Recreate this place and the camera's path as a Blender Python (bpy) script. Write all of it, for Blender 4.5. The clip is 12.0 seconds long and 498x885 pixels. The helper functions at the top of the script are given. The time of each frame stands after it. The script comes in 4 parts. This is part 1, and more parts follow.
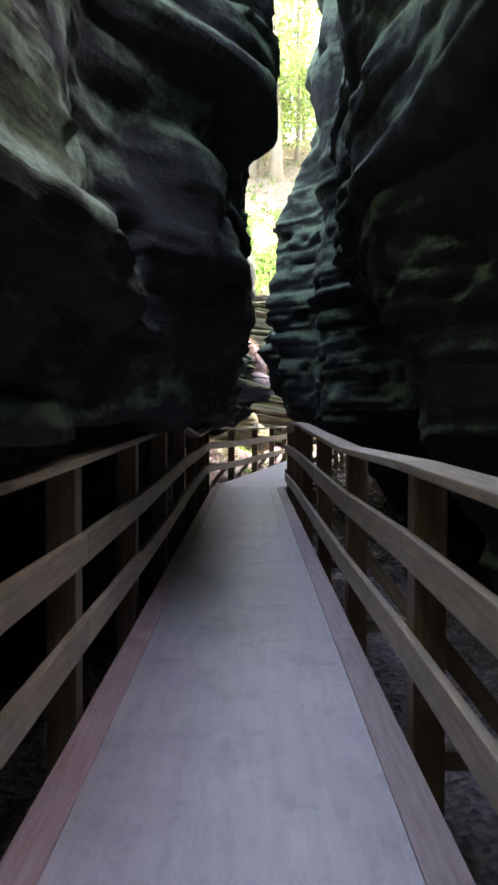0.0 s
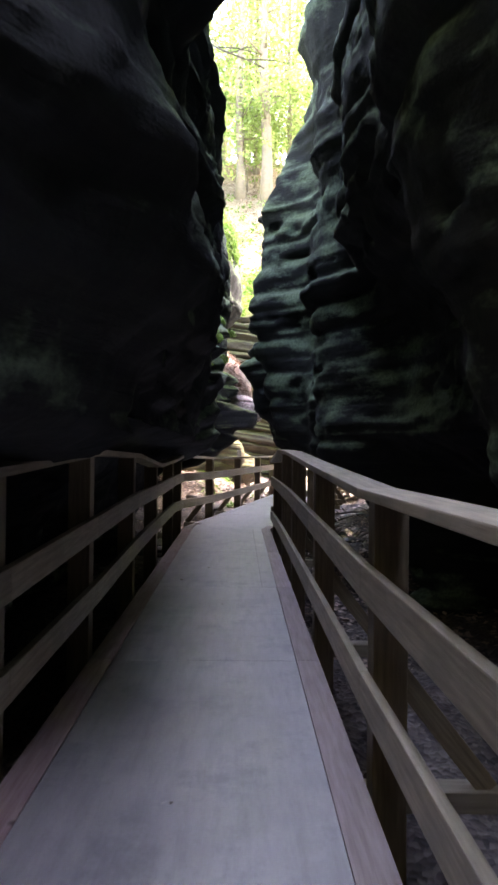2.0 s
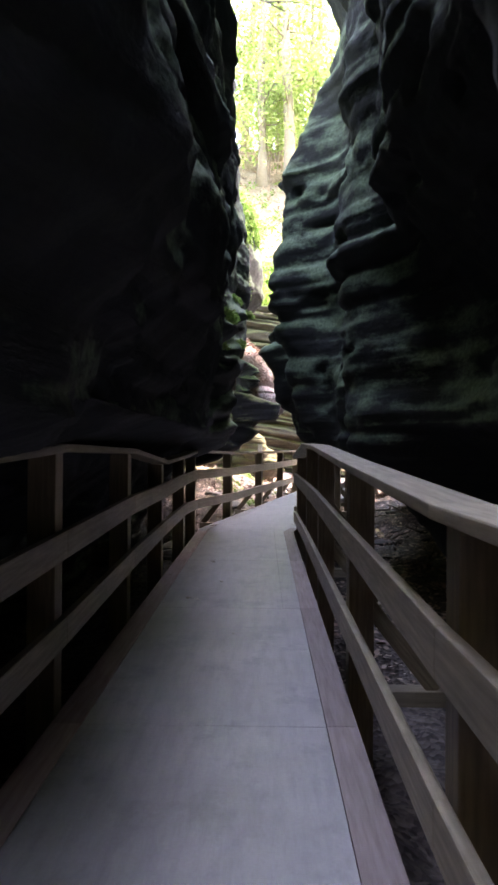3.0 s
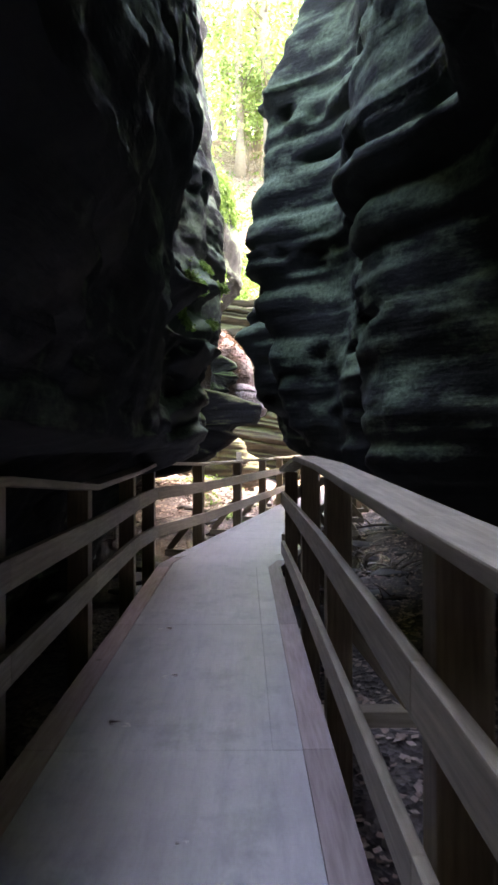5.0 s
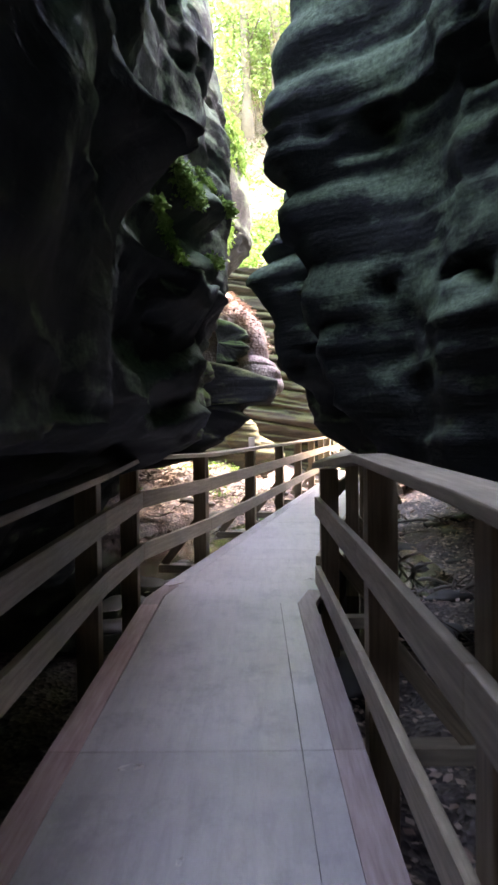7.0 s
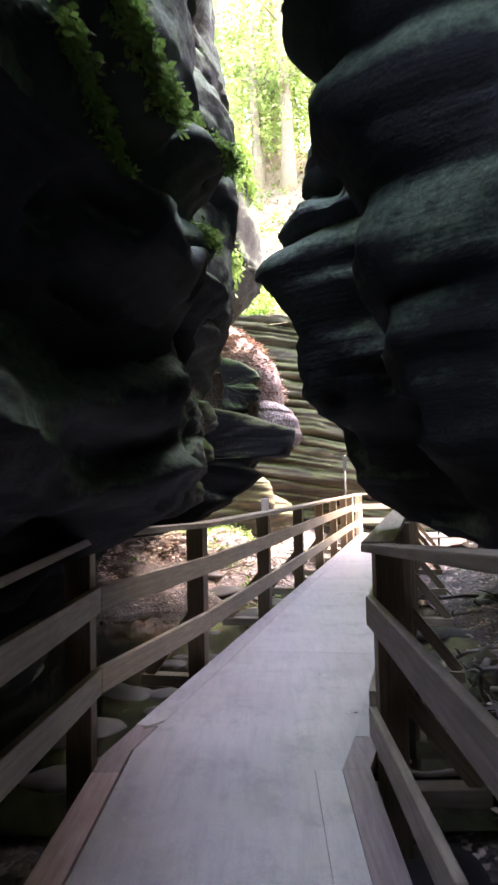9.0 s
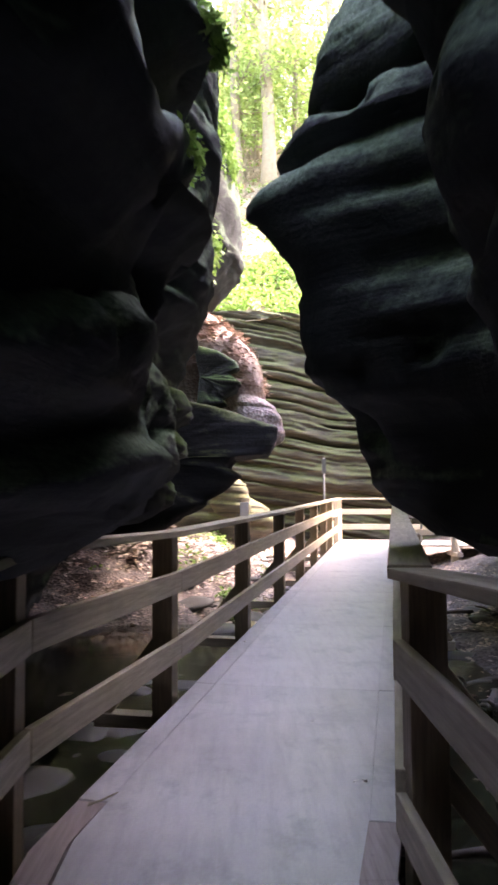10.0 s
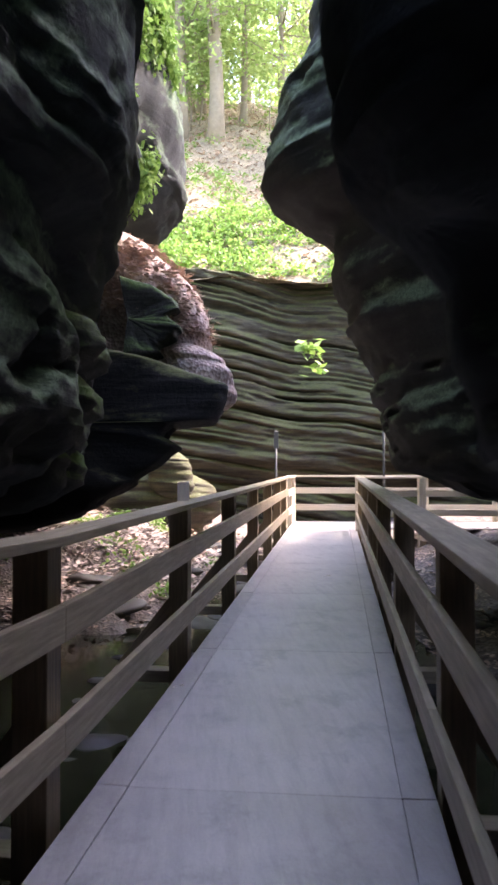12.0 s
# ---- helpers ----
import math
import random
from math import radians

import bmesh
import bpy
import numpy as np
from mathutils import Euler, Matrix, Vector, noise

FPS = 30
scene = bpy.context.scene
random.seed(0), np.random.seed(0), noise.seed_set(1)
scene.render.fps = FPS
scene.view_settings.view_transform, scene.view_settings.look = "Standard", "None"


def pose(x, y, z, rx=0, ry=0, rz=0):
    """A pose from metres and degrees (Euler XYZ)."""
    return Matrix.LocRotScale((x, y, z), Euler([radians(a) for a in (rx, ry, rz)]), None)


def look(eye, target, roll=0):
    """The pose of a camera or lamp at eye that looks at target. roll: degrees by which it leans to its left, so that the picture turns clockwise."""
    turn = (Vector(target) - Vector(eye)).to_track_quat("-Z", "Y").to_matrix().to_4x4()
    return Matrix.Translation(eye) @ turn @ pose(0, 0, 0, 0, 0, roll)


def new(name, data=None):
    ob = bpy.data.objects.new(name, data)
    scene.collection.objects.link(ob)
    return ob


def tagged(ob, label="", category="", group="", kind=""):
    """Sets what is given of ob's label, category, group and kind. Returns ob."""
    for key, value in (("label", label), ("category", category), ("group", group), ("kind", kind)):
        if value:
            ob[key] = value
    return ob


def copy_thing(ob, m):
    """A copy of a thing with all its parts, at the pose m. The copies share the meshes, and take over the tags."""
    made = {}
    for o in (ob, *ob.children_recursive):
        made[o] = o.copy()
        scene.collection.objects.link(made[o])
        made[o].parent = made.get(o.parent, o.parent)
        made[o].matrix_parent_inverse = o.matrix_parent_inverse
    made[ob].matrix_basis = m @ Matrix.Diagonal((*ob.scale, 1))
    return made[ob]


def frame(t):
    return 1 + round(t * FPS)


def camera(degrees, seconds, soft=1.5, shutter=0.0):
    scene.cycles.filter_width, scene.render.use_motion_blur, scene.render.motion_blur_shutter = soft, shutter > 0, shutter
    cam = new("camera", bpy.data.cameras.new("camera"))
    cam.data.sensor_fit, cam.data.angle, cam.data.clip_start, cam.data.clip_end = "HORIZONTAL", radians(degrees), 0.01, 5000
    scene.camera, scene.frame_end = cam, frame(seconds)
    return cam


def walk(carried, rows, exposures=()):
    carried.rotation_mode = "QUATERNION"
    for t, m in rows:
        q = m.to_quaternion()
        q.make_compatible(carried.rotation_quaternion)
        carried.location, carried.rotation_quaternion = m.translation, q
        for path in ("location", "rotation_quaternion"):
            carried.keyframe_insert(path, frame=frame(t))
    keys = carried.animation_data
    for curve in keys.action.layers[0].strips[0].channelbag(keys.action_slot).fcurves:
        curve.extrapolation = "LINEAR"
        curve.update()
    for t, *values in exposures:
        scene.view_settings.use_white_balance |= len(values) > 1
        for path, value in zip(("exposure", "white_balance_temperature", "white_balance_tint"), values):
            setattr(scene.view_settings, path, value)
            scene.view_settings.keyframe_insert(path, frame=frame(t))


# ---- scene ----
# A plank boardwalk through a narrow, overhanging sandstone slot that opens on a wooded gully.
# x to the right, y along the walk, z up from the deck.

# ---- camera and walk ----
cam = camera(35.93, 12.0, soft=2.8, shutter=0.4)
ROWS = [
    (0, (-0.008, -1.04, 1.316), (-0.013, 0.959, 1.255), 0.1),
    (0.5, (0.045, -0.402, 1.285), (0.033, 1.598, 1.252), -0.0),
    (1, (0.04, 0.188, 1.31), (0.037, 2.188, 1.293), 0.3),
    (1.5, (0.112, 0.727, 1.279), (0.126, 2.727, 1.293), 0.3),
    (2, (0.139, 1.312, 1.273), (0.162, 3.311, 1.29), 0.6),
    (2.5, (0.215, 1.914, 1.26), (0.226, 3.914, 1.282), 0.8),
    (3, (0.201, 2.498, 1.268), (0.162, 4.497, 1.27), 0.4),
    (3.5, (0.257, 3.133, 1.303), (0.231, 5.133, 1.269), 0.6),
    (5.5, (0.209, 5.617, 1.35), (0.223, 7.617, 1.367), -0.2),
    (6, (0.177, 6.263, 1.332), (0.183, 8.263, 1.296), -0.3),
    (6.5, (0.171, 6.896, 1.356), (0.17, 8.895, 1.295), -0.5),
    (7, (0.166, 7.507, 1.406), (0.151, 9.507, 1.363), -0.7),
    (7.5, (0.129, 8.14, 1.422), (0.114, 10.14, 1.406), -0.3),
    (9.5, (0.158, 10.187, 1.409), (0.107, 12.182, 1.533), -1.4),
    (10, (0.074, 10.74, 1.403), (0.098, 12.736, 1.518), -0.3),
    (10.5, (0.06, 11.256, 1.398), (0.205, 13.249, 1.499), -0.2),
    (11, (0.132, 11.778, 1.395), (0.283, 13.77, 1.485), -0.1),
    (11.5, (0.167, 12.362, 1.395), (0.326, 14.354, 1.447), -0.2),
    (12, (0.129, 12.958, 1.381), (0.296, 14.95, 1.435), -0.1),
]
EXPOSURES = [(0.0, 4.65, 7900, 27), (1.0, 4.7, 8000, 28), (2.5, 4.8, 8300, 30), (6.0, 4.97, 8100, 28), (9.0, 4.88, 8100, 32), (10.5, 4.58, 8100, 34), (11.5, 4.25, 7700, 32), (12.0, 3.85, 7400, 31)]
walk(cam, [(t, look(eye, target, roll)) for t, eye, target, roll in ROWS], EXPOSURES)

# ---- daylight: soft sun through the canopy, clear sky ----
world = bpy.data.worlds.new("world")
scene.world = world
world.use_nodes = True
sky = world.node_tree.nodes.new("ShaderNodeTexSky")
sky.sky_type = "NISHITA"
sky.sun_disc = False
sky.sun_elevation, sky.sun_rotation = radians(50), radians(76)
world.node_tree.links.new(sky.outputs["Color"], world.node_tree.nodes["Background"].inputs["Color"])
world.node_tree.nodes["Background"].inputs["Strength"].default_value = 0.15
sun = new("sun", bpy.data.lights.new("sun", "SUN"))
sun.data.energy, sun.data.angle, sun.data.color = 2.0, radians(8), (1.0, 0.975, 0.93)
sun.matrix_world = look((32 * 0.97, 20 + 32 * 0.24, 38.1), (0, 20, 0))


# ---- materials ----
def material(name, rough=0.8, metal=0.0):
    m = bpy.data.materials.new(name)
    m.use_nodes = True
    bsdf = m.node_tree.nodes["Principled BSDF"]
    bsdf.inputs["Roughness"].default_value, bsdf.inputs["Metallic"].default_value = rough, metal
    return m, m.node_tree.nodes, m.node_tree.links, bsdf


def noise_node(nodes, links, scale, detail=6, stretch=(1, 1, 1), coords="Object", rough=0.6):
    tc, mp, n = nodes.new("ShaderNodeTexCoord"), nodes.new("ShaderNodeMapping"), nodes.new("ShaderNodeTexNoise")
    mp.inputs["Scale"].default_value = stretch
    n.inputs["Scale"].default_value, n.inputs["Detail"].default_value, n.inputs["Roughness"].default_value = scale, detail, rough
    links.new(tc.outputs[coords], mp.inputs["Vector"])
    links.new(mp.outputs["Vector"], n.inputs["Vector"])
    return n.outputs["Fac"]


def ramp(nodes, links, fac, stops):
    r = nodes.new("ShaderNodeValToRGB")
    r.color_ramp.elements[0].position, r.color_ramp.elements[1].position = stops[0][0], stops[-1][0]
    for p, c in stops[1:-1]:
        r.color_ramp.elements.new(p)
    for e, (p, c) in zip(r.color_ramp.elements, stops):
        e.position, e.color = p, (*c, 1)
    links.new(fac, r.inputs["Fac"])
    return r.outputs["Color"]


def mix(nodes, links, fac, a, b, blend="MIX"):
    m = nodes.new("ShaderNodeMix")
    m.data_type, m.blend_type = "RGBA", blend
    for value, slot in ((fac, m.inputs["Factor"]), (a, m.inputs["A"]), (b, m.inputs["B"])):
        if isinstance(value, bpy.types.NodeSocket):
            links.new(value, slot)
        elif isinstance(value, tuple):
            slot.default_value = (*value, 1)
        else:
            slot.default_value = value
    return m.outputs["Result"]


def bump(nodes, links, bsdf, height, strength=0.4, distance=0.02):
    b = nodes.new("ShaderNodeBump")
    b.inputs["Strength"].default_value, b.inputs["Distance"].default_value = strength, distance
    links.new(height, b.inputs["Height"])
    links.new(b.outputs["Normal"], bsdf.inputs["Normal"])


def clear(v):
    return (v, v, v)


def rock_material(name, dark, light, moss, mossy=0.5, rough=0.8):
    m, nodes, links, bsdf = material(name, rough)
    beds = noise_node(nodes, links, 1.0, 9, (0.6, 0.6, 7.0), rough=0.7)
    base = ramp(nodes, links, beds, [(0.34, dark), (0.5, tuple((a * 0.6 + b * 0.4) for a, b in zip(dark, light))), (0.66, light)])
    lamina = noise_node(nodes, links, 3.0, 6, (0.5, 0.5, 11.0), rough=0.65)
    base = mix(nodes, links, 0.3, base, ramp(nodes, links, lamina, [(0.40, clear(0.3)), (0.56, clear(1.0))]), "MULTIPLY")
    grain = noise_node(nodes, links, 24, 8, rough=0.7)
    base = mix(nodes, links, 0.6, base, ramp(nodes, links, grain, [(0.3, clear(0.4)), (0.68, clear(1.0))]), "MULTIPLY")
    blot = noise_node(nodes, links, 0.9, 9, (1, 1, 2.2), rough=0.72)
    geo, sep = nodes.new("ShaderNodeNewGeometry"), nodes.new("ShaderNodeSeparateXYZ")
    links.new(geo.outputs["Normal"], sep.inputs["Vector"])
    add = nodes.new("ShaderNodeMath")
    add.operation = "MULTIPLY_ADD"
    links.new(sep.outputs["Z"], add.inputs[0])
    add.inputs[1].default_value = 0.26
    links.new(blot, add.inputs[2])
    cover = ramp(nodes, links, add.outputs[0], [(0.60 - 0.22 * mossy, clear(0)), (0.74 - 0.2 * mossy, clear(0.92))])
    green = ramp(nodes, links, noise_node(nodes, links, 30, 7, rough=0.7), [(0.3, tuple(c * 0.35 for c in moss)), (0.55, moss), (0.75, tuple(min(1, c * 1.5) for c in moss))])
    green = mix(nodes, links, 0.2, green, ramp(nodes, links, lamina, [(0.38, clear(0.35)), (0.52, clear(1.0))]), "MULTIPLY")
    base = mix(nodes, links, cover, base, green)
    links.new(base, bsdf.inputs["Base Color"])
    bump(nodes, links, bsdf, mix(nodes, links, 0.6, lamina, grain), 0.8, 0.03)
    return m


# near-black tones hold the overhang's shade as well as the wet rock
WALL_ROCK = rock_material("wet_shaded_sandstone", (0.008, 0.011, 0.010), (0.027, 0.032, 0.028), (0.17, 0.25, 0.15), 0.55)
PALE_ROCK = rock_material("layered_sandstone", (0.02, 0.017, 0.011), (0.135, 0.114, 0.07), (0.095, 0.105, 0.035), 0.42)
MOSS_ROCK = rock_material("mossy_sandstone", (0.012, 0.013, 0.01), (0.06, 0.06, 0.045), (0.10, 0.17, 0.04), 0.62)
# block's tones cut lower still, for the shade on its front face
SHADED_ROCK = rock_material("shaded_block_sandstone", (0.005, 0.005, 0.005), (0.022, 0.021, 0.019), (0.12, 0.14, 0.05), 0.14, 0.95)


def wood_material(name, a, b, green=0.2, scale=1.0, coords="Object"):
    m, nodes, links, bsdf = material(name, 0.55)
    fibre = noise_node(nodes, links, 5 * scale, 9, (9, 0.6, 9), coords)
    base = ramp(nodes, links, fibre, [(0.28, a), (0.7, b)])
    stain = noise_node(nodes, links, 2.2, 6, coords=coords)
    base = mix(nodes, links, ramp(nodes, links, stain, [(0.5, clear(0)), (0.75, clear(green))]), base, (0.09, 0.11, 0.06))
    knots = nodes.new("ShaderNodeTexVoronoi")
    knots.inputs["Scale"].default_value = 3.2
    tc = nodes.new("ShaderNodeTexCoord")
    links.new(tc.outputs[coords], knots.inputs["Vector"])
    base = mix(nodes, links, ramp(nodes, links, knots.outputs["Distance"], [(0.03, clear(0.75)), (0.08, clear(0))]), base, (0.05, 0.035, 0.025))
    info = nodes.new("ShaderNodeObjectInfo")
    base = mix(nodes, links, 1.0, base, ramp(nodes, links, info.outputs["Random"], [(0, clear(0.72)), (1, clear(1.0))]), "MULTIPLY")
    links.new(base, bsdf.inputs["Base Color"])
    wear = noise_node(nodes, links, 12, 8, (1, 0.35, 1), coords, 0.75)
    bump(nodes, links, bsdf, mix(nodes, links, 0.4, fibre, wear), 0.45, 0.008)
    return m


RAIL_WOOD = wood_material("weathered_rail_timber", (0.27, 0.215, 0.14), (0.53, 0.43, 0.29), 0.4)
POST_WOOD = wood_material("post_timber", (0.18, 0.13, 0.075), (0.40, 0.30, 0.18), 0.3)
NEW_WOOD = wood_material("fresh_timber", (0.55, 0.47, 0.35), (0.78, 0.69, 0.55), 0.0)
CURB_WOOD = wood_material("reddish_curb_timber", (0.36, 0.21, 0.19), (0.54, 0.39, 0.36), 0.12)
CURB_PALE = wood_material("pale_edging_timber", (0.24, 0.17, 0.15), (0.40, 0.31, 0.28), 0.12)


def deck_material():
    m, nodes, links, bsdf = material("grey_painted_plywood", 0.42)
    big = noise_node(nodes, links, 1.1, 8, rough=0.65)
    base = ramp(nodes, links, big, [(0.3, (0.34, 0.313, 0.298)), (0.5, (0.425, 0.395, 0.375)), (0.7, (0.50, 0.47, 0.44))])
    fine = noise_node(nodes, links, 70, 6, rough=0.7)
    base = mix(nodes, links, 0.3, base, ramp(nodes, links, fine, [(0.35, clear(0.55)), (0.65, clear(1.0))]), "MULTIPLY")
    streak = noise_node(nodes, links, 4.0, 8, (4, 0.45, 1), rough=0.7)
    base = mix(nodes, links, ramp(nodes, links, streak, [(0.45, clear(0)), (0.75, clear(0.55))]), base, (0.21, 0.19, 0.185))
    damp = noise_node(nodes, links, 2.6, 9, (1, 0.7, 1), rough=0.75)
    base = mix(nodes, links, ramp(nodes, links, damp, [(0.52, clear(0)), (0.64, clear(0.5))]), base, (0.17, 0.165, 0.165))
    worn = noise_node(nodes, links, 9.0, 9, (1, 0.5, 1), rough=0.8)
    base = mix(nodes, links, ramp(nodes, links, worn, [(0.62, clear(0)), (0.70, clear(0.5))]), base, (0.50, 0.42, 0.39))
    rgh = ramp(nodes, links, big, [(0.3, clear(0.36)), (0.7, clear(0.42))])
    bsdf.inputs["Specular IOR Level"].default_value = 0.7
    links.new(rgh, bsdf.inputs["Roughness"])
    info = nodes.new("ShaderNodeObjectInfo")
    base = mix(nodes, links, 1.0, base, ramp(nodes, links, info.outputs["Random"], [(0, clear(0.88)), (1, clear(1.0))]), "MULTIPLY")
    links.new(base, bsdf.inputs["Base Color"])
    bump(nodes, links, bsdf, fine, 0.25, 0.003)
    return m


DECK_PAINT = deck_material()


def litter_material(name, a, b, c, wet=0.8):
    m, nodes, links, bsdf = material(name, wet)
    v = nodes.new("ShaderNodeTexVoronoi")
    v.inputs["Scale"].default_value = 26
    tc = nodes.new("ShaderNodeTexCoord")
    links.new(tc.outputs["Object"], v.inputs["Vector"])
    base = ramp(nodes, links, v.outputs["Color"], [(0.1, a), (0.5, b), (0.9, c)])
    n = noise_node(nodes, links, 0.9, 8, rough=0.7)
    base = mix(nodes, links, 0.7, base, ramp(nodes, links, n, [(0.35, clear(0.35)), (0.65, clear(1.0))]), "MULTIPLY")
    links.new(base, bsdf.inputs["Base Color"])
    bump(nodes, links, bsdf, v.outputs["Distance"], 0.6, 0.03)
    return m


MUD = litter_material("muddy_leaf_litter", (0.05, 0.04, 0.035), (0.14, 0.105, 0.09), (0.26, 0.21, 0.18))
LITTER = litter_material("dry_leaf_litter", (0.46, 0.31, 0.26), (0.64, 0.47, 0.40), (0.80, 0.66, 0.57))
SLOPE = litter_material("leafy_slope", (0.13, 0.12, 0.05), (0.28, 0.22, 0.14), (0.45, 0.38, 0.27))


def plain(name, a, b, scale=8, rough=0.7, trans=0.0):
    m, nodes, links, bsdf = material(name, rough)
    info = nodes.new("ShaderNodeNewGeometry")
    base = ramp(nodes, links, info.outputs["Random Per Island"], [(0, a), (1, b)])
    n = noise_node(nodes, links, scale, 5)
    base = mix(nodes, links, 0.5, base, ramp(nodes, links, n, [(0.3, clear(0.5)), (0.7, clear(1))]), "MULTIPLY")
    links.new(base, bsdf.inputs["Base Color"])
    if trans:
        t, mx = nodes.new("ShaderNodeBsdfTranslucent"), nodes.new("ShaderNodeMixShader")
        links.new(base, t.inputs["Color"])
        mx.inputs[0].default_value = trans
        links.new(bsdf.outputs[0], mx.inputs[1])
        links.new(t.outputs[0], mx.inputs[2])
        links.new(mx.outputs[0], nodes["Material Output"].inputs["Surface"])
    return m


LEAF = plain("beech_leaves", (0.19, 0.31, 0.08), (0.40, 0.53, 0.19), 3, 0.6, 0.6)
FERN = plain("fern_leaves", (0.12, 0.25, 0.045), (0.28, 0.45, 0.12), 3, 0.6, 0.4)
BARK = plain("grey_bark", (0.17, 0.14, 0.10), (0.32, 0.28, 0.20), 5, 0.9)
TWIG = plain("grey_driftwood", (0.14, 0.11, 0.09), (0.34, 0.29, 0.25), 9, 0.85)
DEAD_LEAF = plain("dead_leaf", (0.42, 0.28, 0.21), (0.68, 0.51, 0.40), 20, 0.7)
PALE_LEAF = plain("pale_dry_leaf", (0.46, 0.36, 0.30), (0.66, 0.55, 0.47), 20, 0.7)
BLEACHED_LEAF = plain("bleached_leaf", (0.68, 0.62, 0.54), (0.84, 0.79, 0.71), 20, 0.7)
STONE = plain("creek_stone", (0.03, 0.027, 0.023), (0.09, 0.08, 0.07), 6, 0.6)
STEEL = plain("dark_steel", (0.04, 0.045, 0.045), (0.08, 0.085, 0.085), 12, 0.5)


def water_material():
    m, nodes, links, bsdf = material("murky_creek_water", 0.06)
    bsdf.inputs["Base Color"].default_value = (0.03, 0.032, 0.016, 1)
    bsdf.inputs["IOR"].default_value = 1.33
    bump(nodes, links, bsdf, noise_node(nodes, links, 5, 3), 0.08, 0.02)
    return m


WATER = water_material()


# ---- mesh helpers ----
def mesh_object(name, verts, faces, mat, parent=None, label="", smooth=False):
    me = bpy.data.meshes.new(name)
    me.from_pydata([tuple(v) for v in verts], [], [tuple(f) for f in faces])
    me.materials.append(mat)
    if smooth:
        me.polygons.foreach_set("use_smooth", [True] * len(me.polygons))
    ob = new(name, me)
    if parent is not None:
        ob.parent = parent
    if label:
        tagged(ob, label)
    return ob


def part(name, bm, mat, parent, label=""):
    me = bpy.data.meshes.new(name)
    bm.to_mesh(me)
    bm.free()
    me.materials.append(mat)
    ob = new(name, me)
    ob.parent = parent
    if label:
        tagged(ob, label)
    return ob


def grid_faces(nu, nv, flip=False):
    i, j = np.meshgrid(np.arange(nu - 1), np.arange(nv - 1), indexing="ij")
    a = (i * nv + j).ravel()
    f = np.stack([a, a + nv, a + nv + 1, a + 1], 1)
    return (f[:, ::-1] if flip else f).tolist()


def hashed(i, j, k, seed):
    h = np.sin(i * 127.1 + j * 311.7 + k * 74.7 + seed * 53.3) * 43758.5453
    return h - np.floor(h)


def vnoise(x, y, z, seed=0):
    x, y, z = np.broadcast_arrays(np.asarray(x, float), np.asarray(y, float), np.asarray(z, float))
    i, j, k = np.floor(x), np.floor(y), np.floor(z)
    u, v, w = (t * t * (3 - 2 * t) for t in (x - i, y - j, z - k))
    out = 0
    for a in (0, 1):
        for b in (0, 1):
            for c in (0, 1):
                out = out + hashed(i + a, j + b, k + c, seed) * (u if a else 1 - u) * (v if b else 1 - v) * (w if c else 1 - w)
    return out * 2 - 1


def fbm(x, y, z, seed=0, octaves=4):
    return sum(vnoise(x * 2 ** o, y * 2 ** o, z * 2 ** o, seed + o) * 0.5 ** o for o in range(octaves))


def strata(y, z, x=0.0, seed=0, thick=0.3, dip=0.04, warp=1.0):
    """Ledge relief of bedded sandstone: rounded beds of uneven thickness, and thin laminae in them."""
    s = z + dip * y + warp * (0.16 * vnoise(y * 0.5, z * 0.4, x * 0.5, seed) + 0.04 * vnoise(y * 2.1, z * 1.5, x, seed + 3))
    out = 0
    for t, amp, sd, sharp in ((thick * 1.5, 0.105, 1, 4.6), (thick * 0.42, 0.042, 2, 4.4), (thick * 0.16, 0.007, 3, 3.0)):
        q = s / t + 0.42 * np.sin(s / t * 1.7) + 0.25 * np.sin(s / t * 0.61 + 1)
        n = np.floor(q)
        f = q - n
        patch = 0.08 + 0.92 * np.clip(vnoise(y * 0.75 + n * 3.7, n * 1.3, x, seed + 20 + sd) * 1.5 + 0.35, 0, 1)
        out = out + amp * patch * (0.3 + hashed(n, n * 0 + sd, n * 0, seed)) * (1 - np.abs(2 * f - 1) ** sharp)
    return out


def knots_at(z, knots):
    zs, xs = [k[0] for k in knots], [k[1] for k in knots]
    return np.interp(z, zs, xs)


def rib_weight(y, y0, front, back):
    d = (y - y0) / np.where(y < y0, front, back)
    return np.exp(-np.abs(d) ** 2.4)


def box_bm(bm, size, m, bevel=0.0):
    made = bmesh.ops.create_cube(bm, size=1.0, matrix=m @ Matrix.Diagonal((*size, 1)))
    if bevel:
        edges = list({e for v in made["verts"] for e in v.link_edges})
        bmesh.ops.bevel(bm, geom=edges, offset=bevel, segments=2, affect="EDGES", profile=0.6)


def between(a, b, up=(0, 0, 1)):
    """A frame at the middle of a-b whose y runs along it and whose z is nearest to up."""
    a, b = Vector(a), Vector(b)
    y = (b - a).normalized()
    x = y.cross(Vector(up)).normalized()
    z = x.cross(y)
    m = Matrix((x, y, z)).transposed().to_4x4()
    m.translation = (a + b) / 2
    return m, (b - a).length


def beam(name, a, b, width, depth, mat, parent, label="", bevel=0.006, up=(0, 0, 1)):
    m, length = between(a, b, up)
    bm = bmesh.new()
    box_bm(bm, (width, length, depth), Matrix.Identity(4), bevel)
    ob = part(name, bm, mat, parent, label)
    ob.matrix_local = m
    return ob


def thing(name, at=(0, 0, 0)):
    ob = new(name)
    ob.location = at
    return ob


